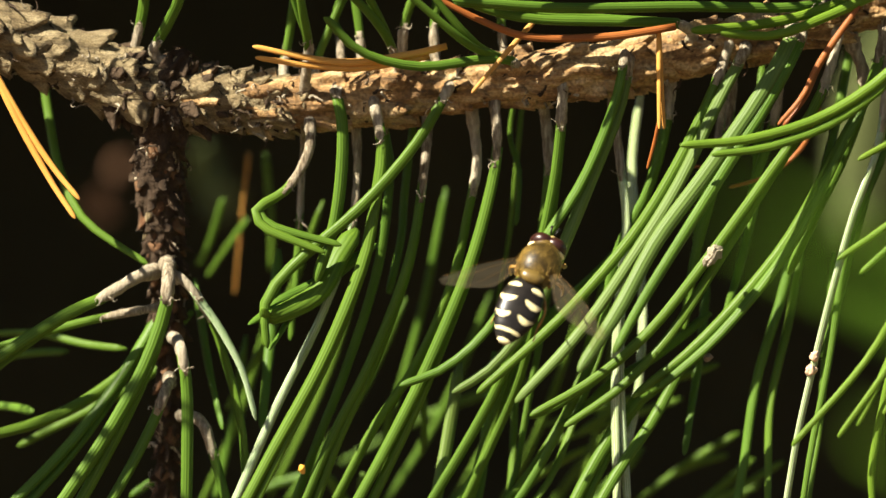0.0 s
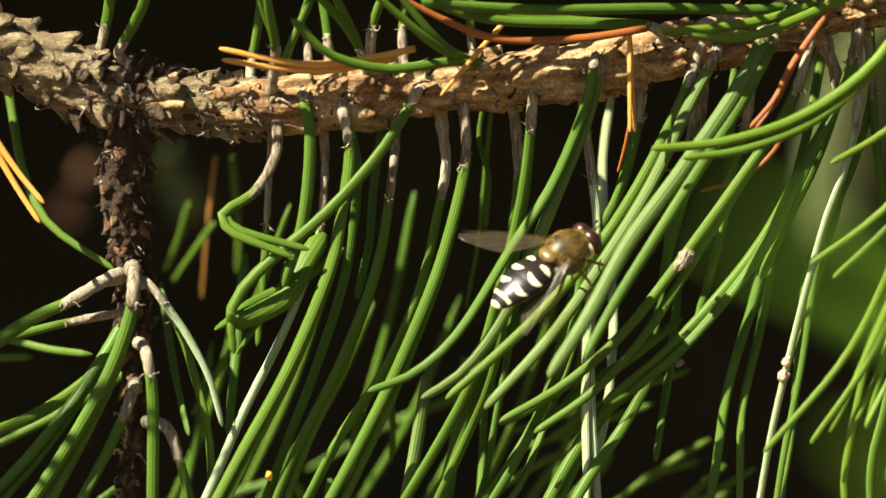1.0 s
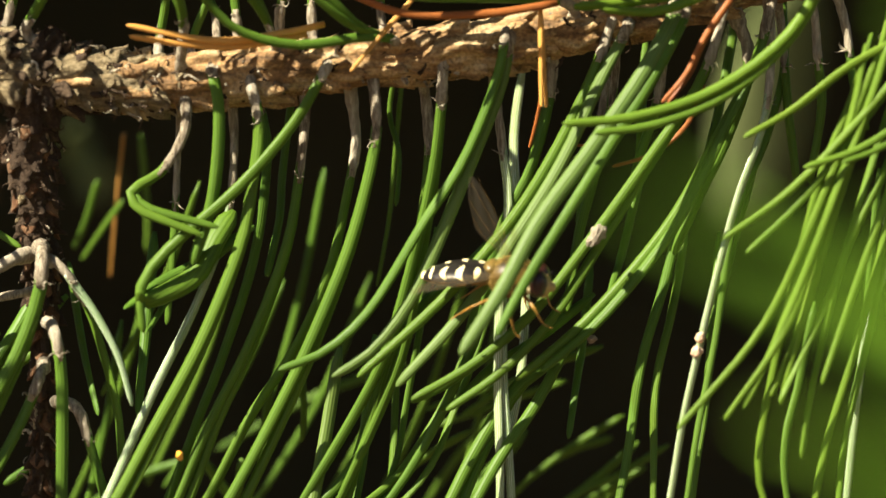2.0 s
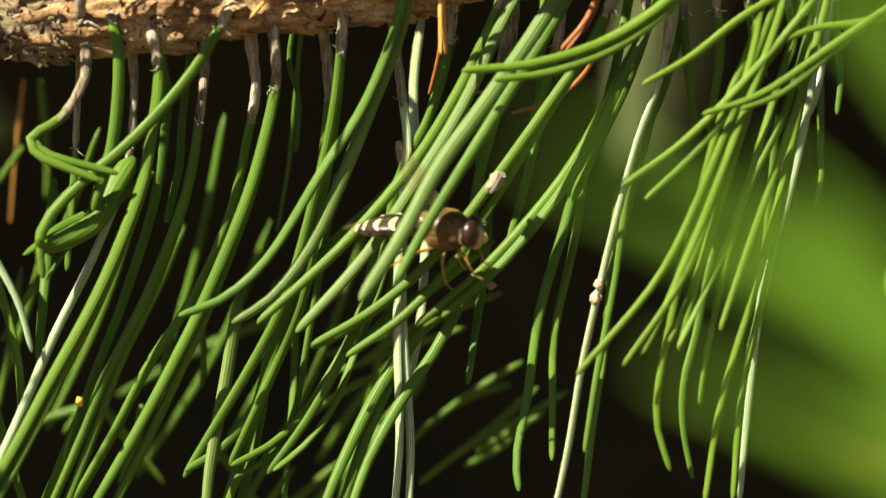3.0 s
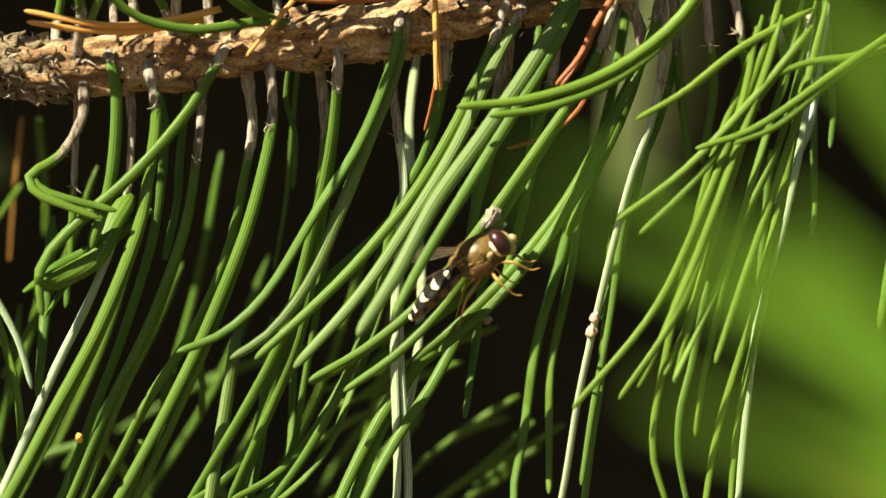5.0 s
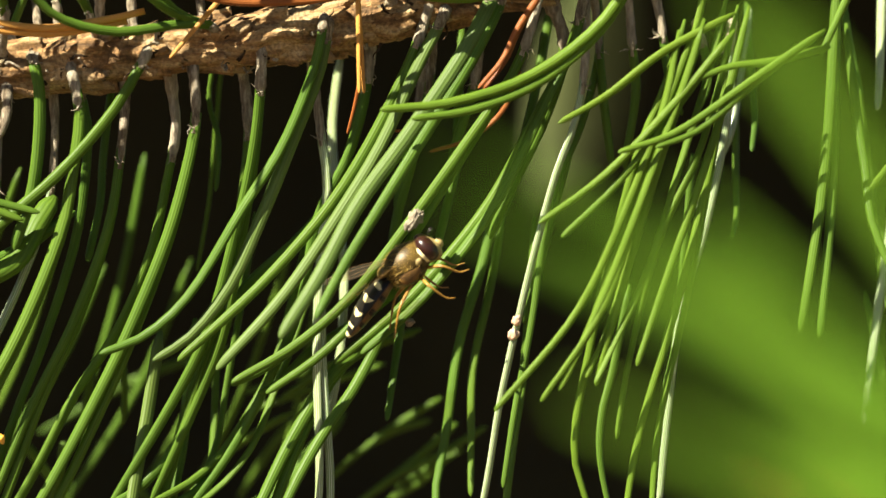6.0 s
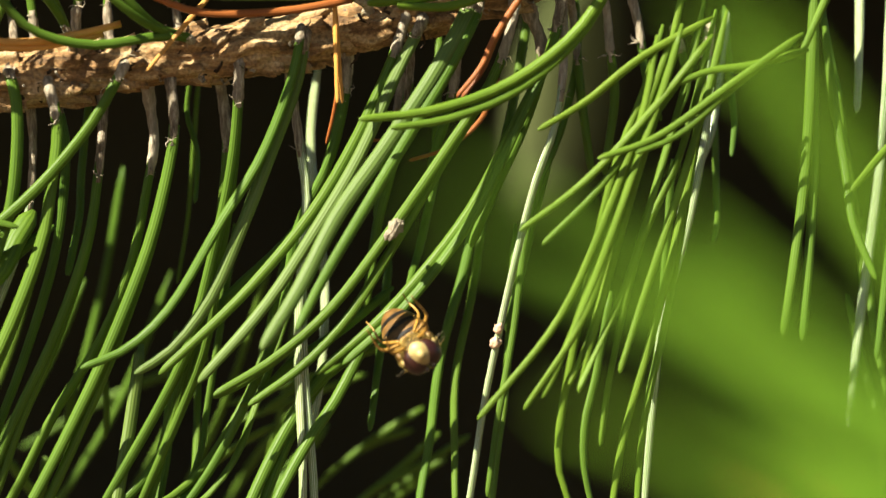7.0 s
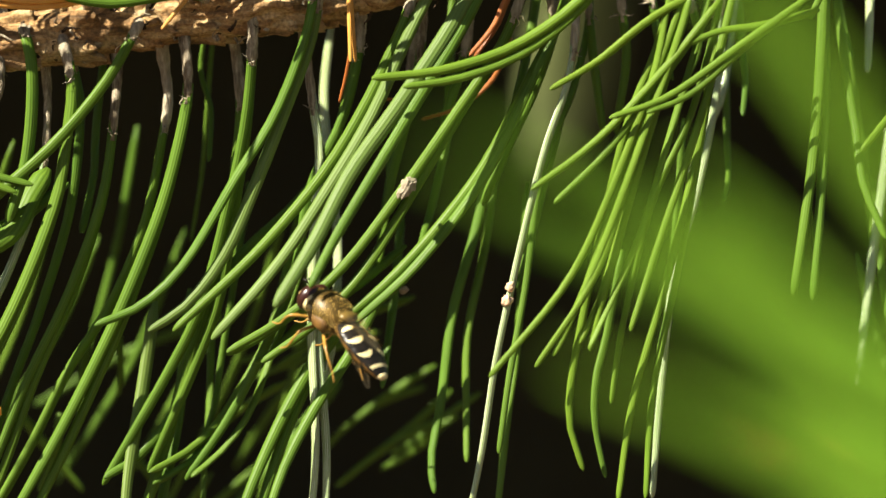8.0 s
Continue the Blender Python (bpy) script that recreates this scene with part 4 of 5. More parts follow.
dead_needle([(25.4, -7.0, 24.3), (18.2, -7.5, 23.2), (9.6, -8.0, 23.1), (4.1, -8.5, 24.9), (-1.5, -9.0, 27.7)], width=0.88, rust=True)
dead_needle([(10.0, -5.0, 25.0), (6.6, -6.0, 21.1), (3.1, -7.0, 17.0)], width=0.62)
dead_needle([(23.6, -6.0, 24.2), (23.6, -6.5, 18.6), (23.6, -7.0, 13.1)], width=0.56, fork=(0.6, 0.0))
dead_needle([(23.9, -3.0, 15.0), (23.3, -2.5, 11.9), (22.5, -2.0, 8.8)], width=0.44, rust=True)
dead_needle([(45.4, -7.0, 26.6), (41.1, -7.3, 20.4), (39.2, -7.7, 16.7), (36.5, -8.0, 13.5)], width=0.69, fork=(0.6, -0.1), rust=True)
dead_needle([(41.6, 0.0, 15.7), (39.8, 0.7, 11.3), (36.1, 1.3, 8.2), (31.7, 2.0, 6.8)], width=0.56, rust=True)
dead_needle([(-50.0, -3.0, 20.6), (-46.2, -4.0, 13.1), (-43.0, -5.0, 7.5), (-40.2, -6.0, 3.3)], width=0.81, fork=(0.4, 2.1))
dead_needle([(-23.0, 40.0, 11.4), (-23.9, 41.5, 4.1), (-24.8, 43.0, -5.3)], width=0.38)
dead_needle([(32.5, 4.0, 9.5), (29.3, 4.0, 9.2), (26.8, 4.0, 9.2)], width=0.38, rust=True)
fascicle([(26.4, 24.0, -15.2), (22.6, 25.0, -17.1), (16.7, 26.0, -18.6), (11.7, 27.0, -20.5)], width=0.94, solo=True)
fascicle([(27.9, 28.0, -17.3), (21.4, 29.0, -19.5), (16.2, 30.0, -21.4), (12.3, 31.0, -22.6)], width=0.94, solo=True)
fascicle([(39.4, 26.0, -24.6), (34.2, 27.5, -27.8), (27.7, 29.0, -31.0)], width=0.94, solo=True)
fascicle([(34.5, 30.0, -21.4), (29.2, 31.0, -24.6), (24.0, 32.0, -28.5), (21.4, 33.0, -31.1)], width=0.94, solo=True)
fascicle([(33.4, 34.0, -24.1), (29.5, 35.5, -25.4), (25.2, 37.0, -27.7)], width=0.94, solo=True)
fascicle([(37.0, 30.0, -27.3), (32.5, 31.5, -29.9), (29.2, 33.0, -31.9)], width=0.94, solo=True)
fascicle([(36.1, 28.0, -24.3), (30.9, 28.7, -28.9), (25.7, 29.3, -32.8), (22.5, 30.0, -35.4)], width=1.12, solo=True)
fascicle([(36.9, 30.0, -26.4), (32.4, 32.0, -31.0), (27.9, 34.0, -33.7)], width=1.12, solo=True)
fascicle([(23.4, 34.0, -23.2), (16.8, 34.7, -31.0), (11.5, 35.3, -36.9), (9.6, 36.0, -39.6)], width=1.62, solo=True)
fascicle([(-13.7, 26.0, -25.9), (-10.5, 27.0, -30.4), (-6.7, 28.0, -35.1)], width=1.38, solo=True)
fascicle([(-5.9, 20.0, -17.3), (-6.6, 22.0, -22.5), (-6.9, 24.0, -26.4)], solo=True)
fascicle([(-2.7, 16.0, -13.4), (-2.1, 17.0, -19.8), (-2.4, 18.0, -23.7)], width=1.12, solo=True)
fascicle([(-9.1, 16.0, -25.4), (-9.7, 17.0, -29.9), (-11.7, 18.0, -34.4)], solo=True)
fascicle([(-0.9, 26.0, -30.5), (1.7, 27.0, -34.4), (4.9, 28.0, -38.4)], width=1.12, solo=True)


# short dim needles that cross further down
cr = random.Random(25)
for k in range(7):
    x, y, z = cr.uniform(-22, 62), cr.uniform(16, 50), cr.uniform(-36, -12)
    a, ln = radians(cr.uniform(15, 60)), cr.uniform(14, 26)
    fascicle([(x, y, z), (x - 0.5 * ln * math.cos(a), y + 2, z - 0.5 * ln * math.sin(a) + 1), (x - ln * math.cos(a), y + 4, z - ln * math.sin(a))], width=1.1, solo=True)

# longer ones that hang behind them
for k in range(10):
    x, y, z = -24 + 5.2 * k + cr.uniform(-2, 2), cr.uniform(18, 38), cr.uniform(-14, 10)
    a, ln = radians(cr.uniform(58, 82)), cr.uniform(26, 40)
    fascicle([(x, y, z), (x - 0.4 * ln * math.cos(a), y + 2, z - 0.5 * ln * math.sin(a)), (x - ln * math.cos(a), y + 4, z - ln * math.sin(a))], width=1.0, solo=True)


# ---- the next branch of the same tree, above: unseen, placed to shade the needles below ----
upper = thing("unseen_shade_branch", "unseen higher pine branch with green needles, added to shade the twig", "branch")
for x0, y0, z0, x1, y1, z1, count in ((-42, -10, 52, 67, 5, 44, 44), (-160, -51, 52, -95, -39, 46, 40), (-125, 23, 50, 67, 45, 46, 20)):
    path, _ = spline([Vector(p) * MM for p in ((x0, y0, z0), ((x0 + x1) / 2, (y0 + y1) / 2, (z0 + z1) / 2 + 3), (x1, y1, z1))], 60)
    v, f, uv = tube(path, lambda s: 2.4 * MM * (1.1 - 0.4 * s), 14)
    link("twig", v, f, BARK_TAN, upper, "", uv)
    for k in range(count):
        p = path[rng.randrange(2, 59)] / MM
        a = rng.uniform(0, 2 * math.pi)
        d = Vector((0.75 + 0.5 * rng.random(), math.cos(a) * 0.8, math.sin(a) * 0.9)).normalized()
        ln = rng.uniform(26, 44)
        tip = p + d * (0.55 * ln if count == 40 else ln)
        tip.z = max(tip.z, 33 + rng.uniform(0, 4))
        tip.y = max(tip.y, (13 if count == 20 else -21 if count == 44 else -57))
        if count == 40:
            tip.y = min(tip.y, -27)
        mid = p.lerp(tip, 0.5) + Vector((0, 0, 2.5))
        mid.z = max(mid.z, 34)
        fascicle([tuple(p), tuple(mid), tuple(tip)], sheath=4.0, width=1.3, fork=(rng.uniform(-3, 3), rng.uniform(0, 3)), bearer=upper)


# more unseen needles, set towards the sun to cast dashes of shade
sr = random.Random(41)
for k in range(8):
    x = 4 + 11.5 * k + sr.uniform(-3, 3)
    fascicle([(x, sr.uniform(-3, 4), 46), (x - 8, -6, 40), (x - 22, sr.uniform(-17, -9), 34.5), (x - 38, sr.uniform(-24, -13), 31 + sr.uniform(0, 2))],
             sheath=4.0, width=1.3, fork=(sr.uniform(-4, 4), sr.uniform(0, 2.5)), bearer=upper)

for k in range(2, 9):
    x, y = -50 + 7.5 * k + sr.uniform(-3, 3), -15 + 1.2 * k + sr.uniform(-5, 5)
    fascicle([(x, y + 12, 48), (x - 7, y + 5, 42), (x - 15, y - 2, 38), (x - 24, y - 9 + sr.uniform(-3, 3), 36)],
             sheath=4.0, width=1.3, fork=(sr.uniform(-4, 4), sr.uniform(0, 2.5)), bearer=upper)


# ---- a second shoot close before the lens, far out of focus ----
near = thing("foreground_pine_shoot", "pine shoot with green needles hanging close before the lens", "branch")


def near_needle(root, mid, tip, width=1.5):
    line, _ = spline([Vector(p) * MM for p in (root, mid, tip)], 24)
    needle_shape("needle", line, width, BRIGHTENED, near, 0.6, rng.uniform(-0.6, 0.6))


def near_at(x, z, y):
    return ((x - 784) / 16 * (1 + y / 560), y, (441 - z) / 16 * (1 + y / 560))


NEAR_STALK, _ = spline([*(Vector(near_at(x, z, y)) * MM for x, z, y in ((2260, 560, -180), (2330, 900, -175), (2380, 1250, -170))), Vector((0.11, -0.16, -0.4)), Vector((0.14, -0.15, -1.26))], 60)
v, f, uv = tube(NEAR_STALK, lambda s: (2.0 + 5 * s) * MM, 14)
link("twig", v, f, BARK_TAN, near, "", uv)
# tip, middle, foot as seen in the twig's plane
for tip, mid, foot, y, count in (((1723, 429), (1941, 614), (2339, 1024), -235, 1),
                                 ((1601, 526), (1869, 722), (2336, 1145), -250, 1),
                                 ((1323, 376), (1740, 609), (2337, 1105), -262, 1),
                                 ((1502, 474), (1840, 662), (2337, 1130), -215, 1),
                                 ((1632, 502), (1890, 678), (2337, 1125), -200, 1),
                                 ((1681, 543), (1919, 733), (2336, 1175), -195, 2),
                                 ((1771, 560), (1970, 709), (2337, 1085), -210, 2),
                                 ((1752, 524), (1940, 689), (2337, 1105), -225, 2),
                                 ((1812, 521), (2001, 675), (2338, 1044), -215, 1),
                                 ((1862, 562), (2050, 736), (2358, 1075), -225, 1),
                                 ((1781, 60), (1968, 283), (2362, 864), -215, 1),
                                 ((1861, 71), (2018, 274), (2362, 834), -225, 2),
                                 ((1931, 122), (2048, 305), (2363, 793), -215, 1),
                                 ((1536, 765), (1835, 902), (2336, 1175), -225, 1),
                                 ((1716, 829), (1985, 966), (2335, 1205), -215, 1),
                                 ((1866, 863), (2104, 999), (2386, 1207), -220, 2),
                                 ((1918, 774), (2105, 918), (2386, 1187), -205, 2),
                                 ((1939, 734), (2138, 929), (2387, 1166), -215, 2)):
    y -= 40
    for k in range(count):
        near_needle(near_at(foot[0] + 18 * k, foot[1], y + 3 * k), near_at(mid[0] + 14 * k, mid[1] + 10 * k, y + 2 * k), near_at(tip[0] + 26 * k, tip[1] + 20 * k, y), 1.1)
for k in range(24):
    y = rng.uniform(-285, -230)
    fx, fz = rng.uniform(2300, 2400), rng.uniform(880, 1300)
    ln = rng.uniform(0.25, 0.55)
    slope = rng.uniform(0.50, 0.72)
    tx, tz = fx - 760 * ln, fz - 760 * ln * slope
    near_needle(near_at(fx, fz, y), near_at((fx + tx) / 2, (fz + tz) / 2 + 18, y), near_at(tx, tz, y), 1.35)
line, _ = spline([Vector(near_at(x, z, -215)) * MM for x, z in ((1866, 893), (1935, 934), (2015, 997))], 16)
needle_shape("needle", line, 0.9, DEAD, near, 0.6)

# ---- surroundings: a dark sheet for the tree's inside, an unseen one overhead that shades it, the ground ----
def lumpy_sheet(name, label, category, f, nu, nv, mat, rough, seed, kind="structure"):
    verts, faces = [], []
    for i in range(nu):
        for j in range(nv):
            p = Vector(f(i / (nu - 1), j / (nv - 1)))
            k = noise.fractal(p * 5 + Vector((seed, 0, 0)), 0.9, 2.1, 5)
            verts.append(p + Vector((0.3, 0.6, 0.6)) * rough * k)
    for i in range(nu - 1):
        for j in range(nv - 1):
            faces.append((i * nv + j, (i + 1) * nv + j, (i + 1) * nv + j + 1, i * nv + j + 1))
    ob = link(name, verts, faces, mat)
    return tagged(ob, label, category, "", kind)


# this sheet's dark colour does the work of deep shade
lumpy_sheet("backdrop", "near-black sheet, painted as the shade inside the pine tree", "backdrop", lambda u, v: (-0.55 + 1.2 * u, 0.78 - 0.25 * (2 * u - 1) ** 4, -0.55 + 1.05 * v), 70, 60, PAINTED_SHADE, 0.08, 3.0)
# out of view; added to block the sun from what lies behind the twig
lumpy_sheet("crown", "unseen sheet of dark pine foliage, added overhead to shade the background", "foliage", lambda u, v: (-0.62 + 1.3 * u, 0.27 + 0.62 * v, 0.20 + 0.26 * v), 80, 40, PAINTED_SHADE, 0.06, 9.0)
lumpy_sheet("ground", "ground with brown fallen needles under the tree", "ground", lambda u, v: (60 * (2 * u - 1) ** 3, 60 * (2 * v - 1) ** 3, -1.25), 60, 60, LITTER, 0.03, 17.0)

# the tree that the twig belongs to, out of view: trunk, limbs and tufts of needles round the dark sheets
tree_body = thing("pine_tree", "pine tree with dark dense needle tufts on its limbs", "tree")
trunk_path, _ = spline([Vector(p) for p in ((0.25, 1.05, -1.26), (0.22, 1.02, -0.2), (0.27, 1.04, 0.9), (0.25, 1.0, 2.3))], 40)
v, f, uv = tube(trunk_path, lambda s: 0.085 * (1.05 - 0.9 * s), 20)
link("trunk", v, f, BARK_GREY, tree_body, "", uv)
tr = random.Random(11)
tuft_v, tuft_f = [], []
for k in range(150):
    h = tr.uniform(0.22, 0.98)
    base = trunk_path[int(h * 39)]
    a = tr.uniform(0, 2 * math.pi)
    reach = (1.15 - 0.95 * h) * tr.uniform(0.7, 1.05)
    end = base + Vector((math.cos(a) * reach, math.sin(a) * reach, 0.12 * reach + tr.uniform(-0.08, 0.12)))
    path, _ = spline([base, base.lerp(end, 0.5) + Vector((0, 0, -0.05)), end], 14)
    if any(p.y < 0.85 and abs(p.x - 0.03) < 0.3 and abs(p.z) < 0.2 for p in path):
        continue
    v, f, uv = tube(path, lambda s: 0.010 * (1.1 - 0.85 * s), 7)
    link("limb", v, f, BARK_DARK_SHADE, tree_body, "", uv)
    for j in range(70):
        c = path[tr.randrange(3, 14)] + Vector((tr.gauss(0, 0.06), tr.gauss(0, 0.06), tr.gauss(0, 0.05)))
        if c.y < 0.25 or (abs(c.x - 0.03) < 0.28 and abs(c.z) < 0.17 and c.y < 0.85):
            continue
        for n in range(12):
            d = Vector((tr.gauss(0, 1), tr.gauss(0, 1), tr.gauss(0.25, 1))).normalized() * tr.uniform(0.05, 0.085)
            w = d.cross(Vector((tr.gauss(0, 1), tr.gauss(0, 1), tr.gauss(0, 1)))).normalized() * 0.0022
            i = len(tuft_v)
            tuft_v += [c - w, c + w, c + d]
            tuft_f.append((i, i + 1, i + 2))
# tufts that cover the added overhead sheet
for k in range(1500):
    s, q = tr.random(), tr.random()
    c = Vector((-0.66 + 1.38 * s, 0.29 + 0.66 * q, 0.24 + 0.27 * q + tr.uniform(-0.01, 0.05)))
    for n in range(12):
        d = Vector((tr.gauss(0, 1), tr.gauss(0, 1), abs(tr.gauss(0.3, 1)))).normalized() * tr.uniform(0.05, 0.085)
        w = d.cross(Vector((tr.gauss(0, 1), tr.gauss(0, 1), tr.gauss(0, 1)))).normalized() * 0.0022
        i = len(tuft_v)
        tuft_v += [c - w, c + w, c + d]
        tuft_f.append((i, i + 1, i + 2))
tagged(link("needle_tuft", tuft_v, tuft_f, TUFT, tree_body, "dense green needles"), kind="stuff")


# the limbs by which the twig and the branch above it hang on the tree
for points, width in ((((-0.0585, -0.002, 0.0279), (-0.13, 0.01, 0.045), (-0.34, 0.28, 0.06), (-0.24, 0.86, 0.0), (0.22, 1.02, -0.12)), 0.0036),
                      (((-0.0415, -0.010, 0.0520), (-0.075, 0.03, 0.066), (-0.12, 0.2, 0.12), (-0.05, 0.7, 0.22), (0.24, 1.02, 0.15)), 0.0026),
                      (((-0.1595, -0.051, 0.052), (-0.24, 0.0, 0.075), (-0.46, 0.32, 0.14), (-0.3, 0.86, 0.12), (0.24, 1.02, 0.05)), 0.0026),
                      (((-0.1245, 0.023, 0.050), (-0.17, 0.05, 0.07), (-0.3, 0.32, 0.16), (-0.2, 0.8, 0.2), (0.24, 1.02, 0.12)), 0.0026)):
    path, _ = spline([Vector(p) for p in points], 50)
    v, f, uv = tube(path, lambda s: width * (1 + 4.5 * s), 14)
    link("limb", v, f, BARK_GREY, tree_body, "", uv)

# sunlit scraps deep behind the twig
def far_leaf(x, z, y, wide, tall, tilt, mat, label):
    q = 1 + y / 560
    cx, cz = (x - 784) / 16 * q, (441 - z) / 16 * q
    verts, faces = [], []
    for i in range(9):
        s = i / 8
        w = wide / 32 * q * math.sin(math.pi * (0.12 + 0.80 * s)) ** 0.8
        for j in range(5):
            u = j / 4 * 2 - 1
            p = Vector((w * u, 1.2 * u * u + 2 * math.sin(3 * s), tall / 16 * q * (s - 0.5)))
            p.rotate(Euler((0.25, radians(tilt), 0.3)))
            verts.append((p + Vector((cx, y, cz))) * MM)
    for i in range(8):
        for j in range(4):
            faces.append((i * 5 + j, (i + 1) * 5 + j, (i + 1) * 5 + j + 1, i * 5 + j + 1))
    ob = link("withered_leaf", verts, faces, mat)
    mod = ob.modifiers.new("thick", "SOLIDIFY")
    mod.thickness = 0.0004
    return tagged(ob, label, "leaf", "withered leaves")


far_leaf(1575, 225, 285, 175, 460, 8, LEAF_OLIVE, "olive withered leaf behind the needles, out of focus")
far_leaf(370, 300, 190, 60, 90, -20, LEAF_OLIVE, "olive withered leaf behind the twig, out of focus")
far_leaf(400, 360, 210, 70, 60, 30, LEAF_OLIVE, "olive withered leaf behind the twig, out of focus")
far_leaf(215, 300, 250, 22, 40, 25, LEAF_BROWN, "brown withered leaf behind the twig, out of focus")
far_leaf(190, 365, 270, 50, 40, -35, LEAF_BROWN, "brown withered leaf behind the twig, out of focus")

# ---- small things on the needles ----
SEED_A = (40.6, -6.6, -11.7)
SEED_B = (40.2, -6.9, -13.2)
FLUFF_AT = (29.5, -6.3, -0.7)
RESIN_AT = (-15.5, -5.0, -24.2)
SHELL_AT = (29.2, -2.0, -11.9)

def crumb(name, place, size, mat, label, seed, category):
    r = random.Random(seed)
    bm = bmesh.new()
    bmesh.ops.create_icosphere(bm, subdivisions=4 if size > 1.3 else 3, radius=size * MM / 2)
    for q in bm.verts:
        k = noise.fractal(q.co / MM * (3.2 if size > 1.3 else 2.2) + Vector((seed, 0, 0)), 0.5 if size > 1.3 else 0.8, 2.0, 5)
        q.co *= 1 + (0.42 if size > 1.3 else 0.45) * k
        q.co.z *= 1.9 if size > 1.3 else 1.35
    ob = part(name, bm, mat, None, label)
    ob.location = Vector(place) * MM
    ob.rotation_euler = (r.uniform(0, 3), r.uniform(-0.6, 0.6), r.uniform(0, 3))
    return tagged(ob, label, category)


crumb("seed_husk", SEED_A, 0.95, HUSK, "small pinkish seed husk stuck on a needle", 4, "husk")
crumb("seed_husk", SEED_B, 1.15, HUSK, "small pinkish seed husk stuck on a needle", 9, "husk")
crumb("plant_fluff", FLUFF_AT, 1.35, FLUFF, "grey plant fluff caught between two needles", 22, "fluff").rotation_euler = (0.2, 0.6, 0.4)
crumb("resin_drop", RESIN_AT, 0.75, RESIN, "small amber resin drop on a needle", 31, "resin")
crumb("aphid_shell", SHELL_AT, 0.9, FLUFF, "tiny pale shell under a needle tip", 35, "shell")

# ---- the hoverfly ----
fly = thing("hoverfly", "black hoverfly with cream crescent marks, bronze thorax and clear wings", "insect")


def blob(radii, centre, mat, name, parent, rings=24, seg=28, shape=None, label=""):
    verts, faces = [], []
    for i in range(rings + 1):
        a = math.pi * i / rings
        for k in range(seg):
            b = 2 * math.pi * k / seg
            p = [math.cos(a), math.sin(a) * math.cos(b), math.sin(a) * math.sin(b)]
            if shape:
                p = shape(p)
            verts.append([(centre[j] + radii[j] * p[j]) * MM for j in range(3)])
    for i in range(rings):
        for k in range(seg):
            l = (k + 1) % seg
            faces.append((i * seg + k, (i + 1) * seg + k, (i + 1) * seg + l, i * seg + l))
    return link(name, verts, faces, mat, parent, label)


# abdomen: local x runs to the tail at -9.2 mm
def abdomen_half(s):
    """half width and half height at s, 0 at the waist, 1 at the tail (mm)"""
    w = 2.40 * math.sin(math.pi * (0.14 + 0.80 * s ** 0.9)) ** 0.62
    seam = 0.05 * abs(math.sin(math.pi * 4 * s)) ** 0.3
    return w * (0.96 + seam), 0.46 * w * (0.96 + seam)


def abdomen_point(s, u, lift=0.0):
    """u: -1 right edge .. 1 left edge over the back"""
    w, h = abdomen_half(s)
    a = u * math.pi / 2
    return ((-1.9 - 7.3 * s) * MM, (w + lift) * math.sin(a) * MM, ((h + lift) * math.cos(a) + 0.25 - 0.9 * s * s) * MM)


def grid_mesh(name, fn, nu, nv, mat, parent, label=""):
    verts = [fn(i / (nu - 1), j / (nv - 1)) for i in range(nu) for j in range(nv)]
    faces = [(i * nv + j, (i + 1) * nv + j, (i + 1) * nv + j + 1, i * nv + j + 1) for i in range(nu - 1) for j in range(nv - 1)]
    return link(name, verts, faces, mat, parent, label)


abdomen = grid_mesh("abdomen", lambda a, b: abdomen_point(a * 0.999, 4 * b - 1 if b < 0.5 else 4 * b - 1), 44, 41, FLY_BLACK, fly, "glossy black abdomen")
grid_mesh("belly", lambda a, b: (abdomen_point(a, 0)[0], 1.02 * abdomen_half(a)[0] * math.sin((b - 0.5) * math.pi) * MM,
                                 (-abdomen_half(a)[1] * 1.04 * math.cos((b - 0.5) * math.pi) + 0.25 - 0.9 * a * a) * MM), 24, 16, FLY_BELLY, abdomen, "amber belly")
for s0, s1 in ((0.22, 0.30), (0.46, 0.56), (0.72, 0.80)):
    grid_mesh("belly_band", lambda a, b, s0=s0, s1=s1: (abdomen_point(s0 + (s1 - s0) * a, 0)[0], 1.05 * abdomen_half(s0 + (s1 - s0) * a)[0] * math.sin((b - 0.5) * 0.96 * math.pi) * MM,
                                                        (-abdomen_half(s0 + (s1 - s0) * a)[1] * 1.09 * math.cos((b - 0.5) * 0.96 * math.pi) + 0.25 - 0.9 * (s0 + (s1 - s0) * a) ** 2) * MM), 6, 15, FLY_BLACK, abdomen, "black belly band")
for s0, s1, inner, outer, bend in ((0.10, 0.19, 0.16, 0.80, -0.01), (0.36, 0.46, 0.12, 0.84, 0.055), (0.62, 0.71, 0.12, 0.82, 0.055)):
    for sgn in (-1, 1):
        def lunule(a, b, s0=s0, s1=s1, inner=inner, outer=outer, bend=bend, sgn=sgn):
            u = inner + (outer - inner) * b
            thick = 0.55 + 0.45 * math.sin(math.pi * min(1, 0.42 + 0.5 * b)) ** 1.1
            mid = (s0 + s1) / 2 + bend * (2 * abs(b - 0.45)) ** 2 * (-1) + 0.02
            s = mid + (a - 0.5) * (s1 - s0) * thick
            edge = math.sin(math.pi * min(max(b, 0.0), 1)) ** 0.35
            s = mid + (s - mid) * max(edge, 0.05)
            return abdomen_point(s, sgn * u, 0.035)
        grid_mesh("crescent_mark", lunule, 9, 15, FLY_CREAM, abdomen, "cream crescent")
grid_mesh("tail_band", lambda a, b: abdomen_point(0.855 + 0.045 * a, -0.75 + 1.5 * b, 0.035), 5, 15, FLY_CREAM, abdomen, "cream band")
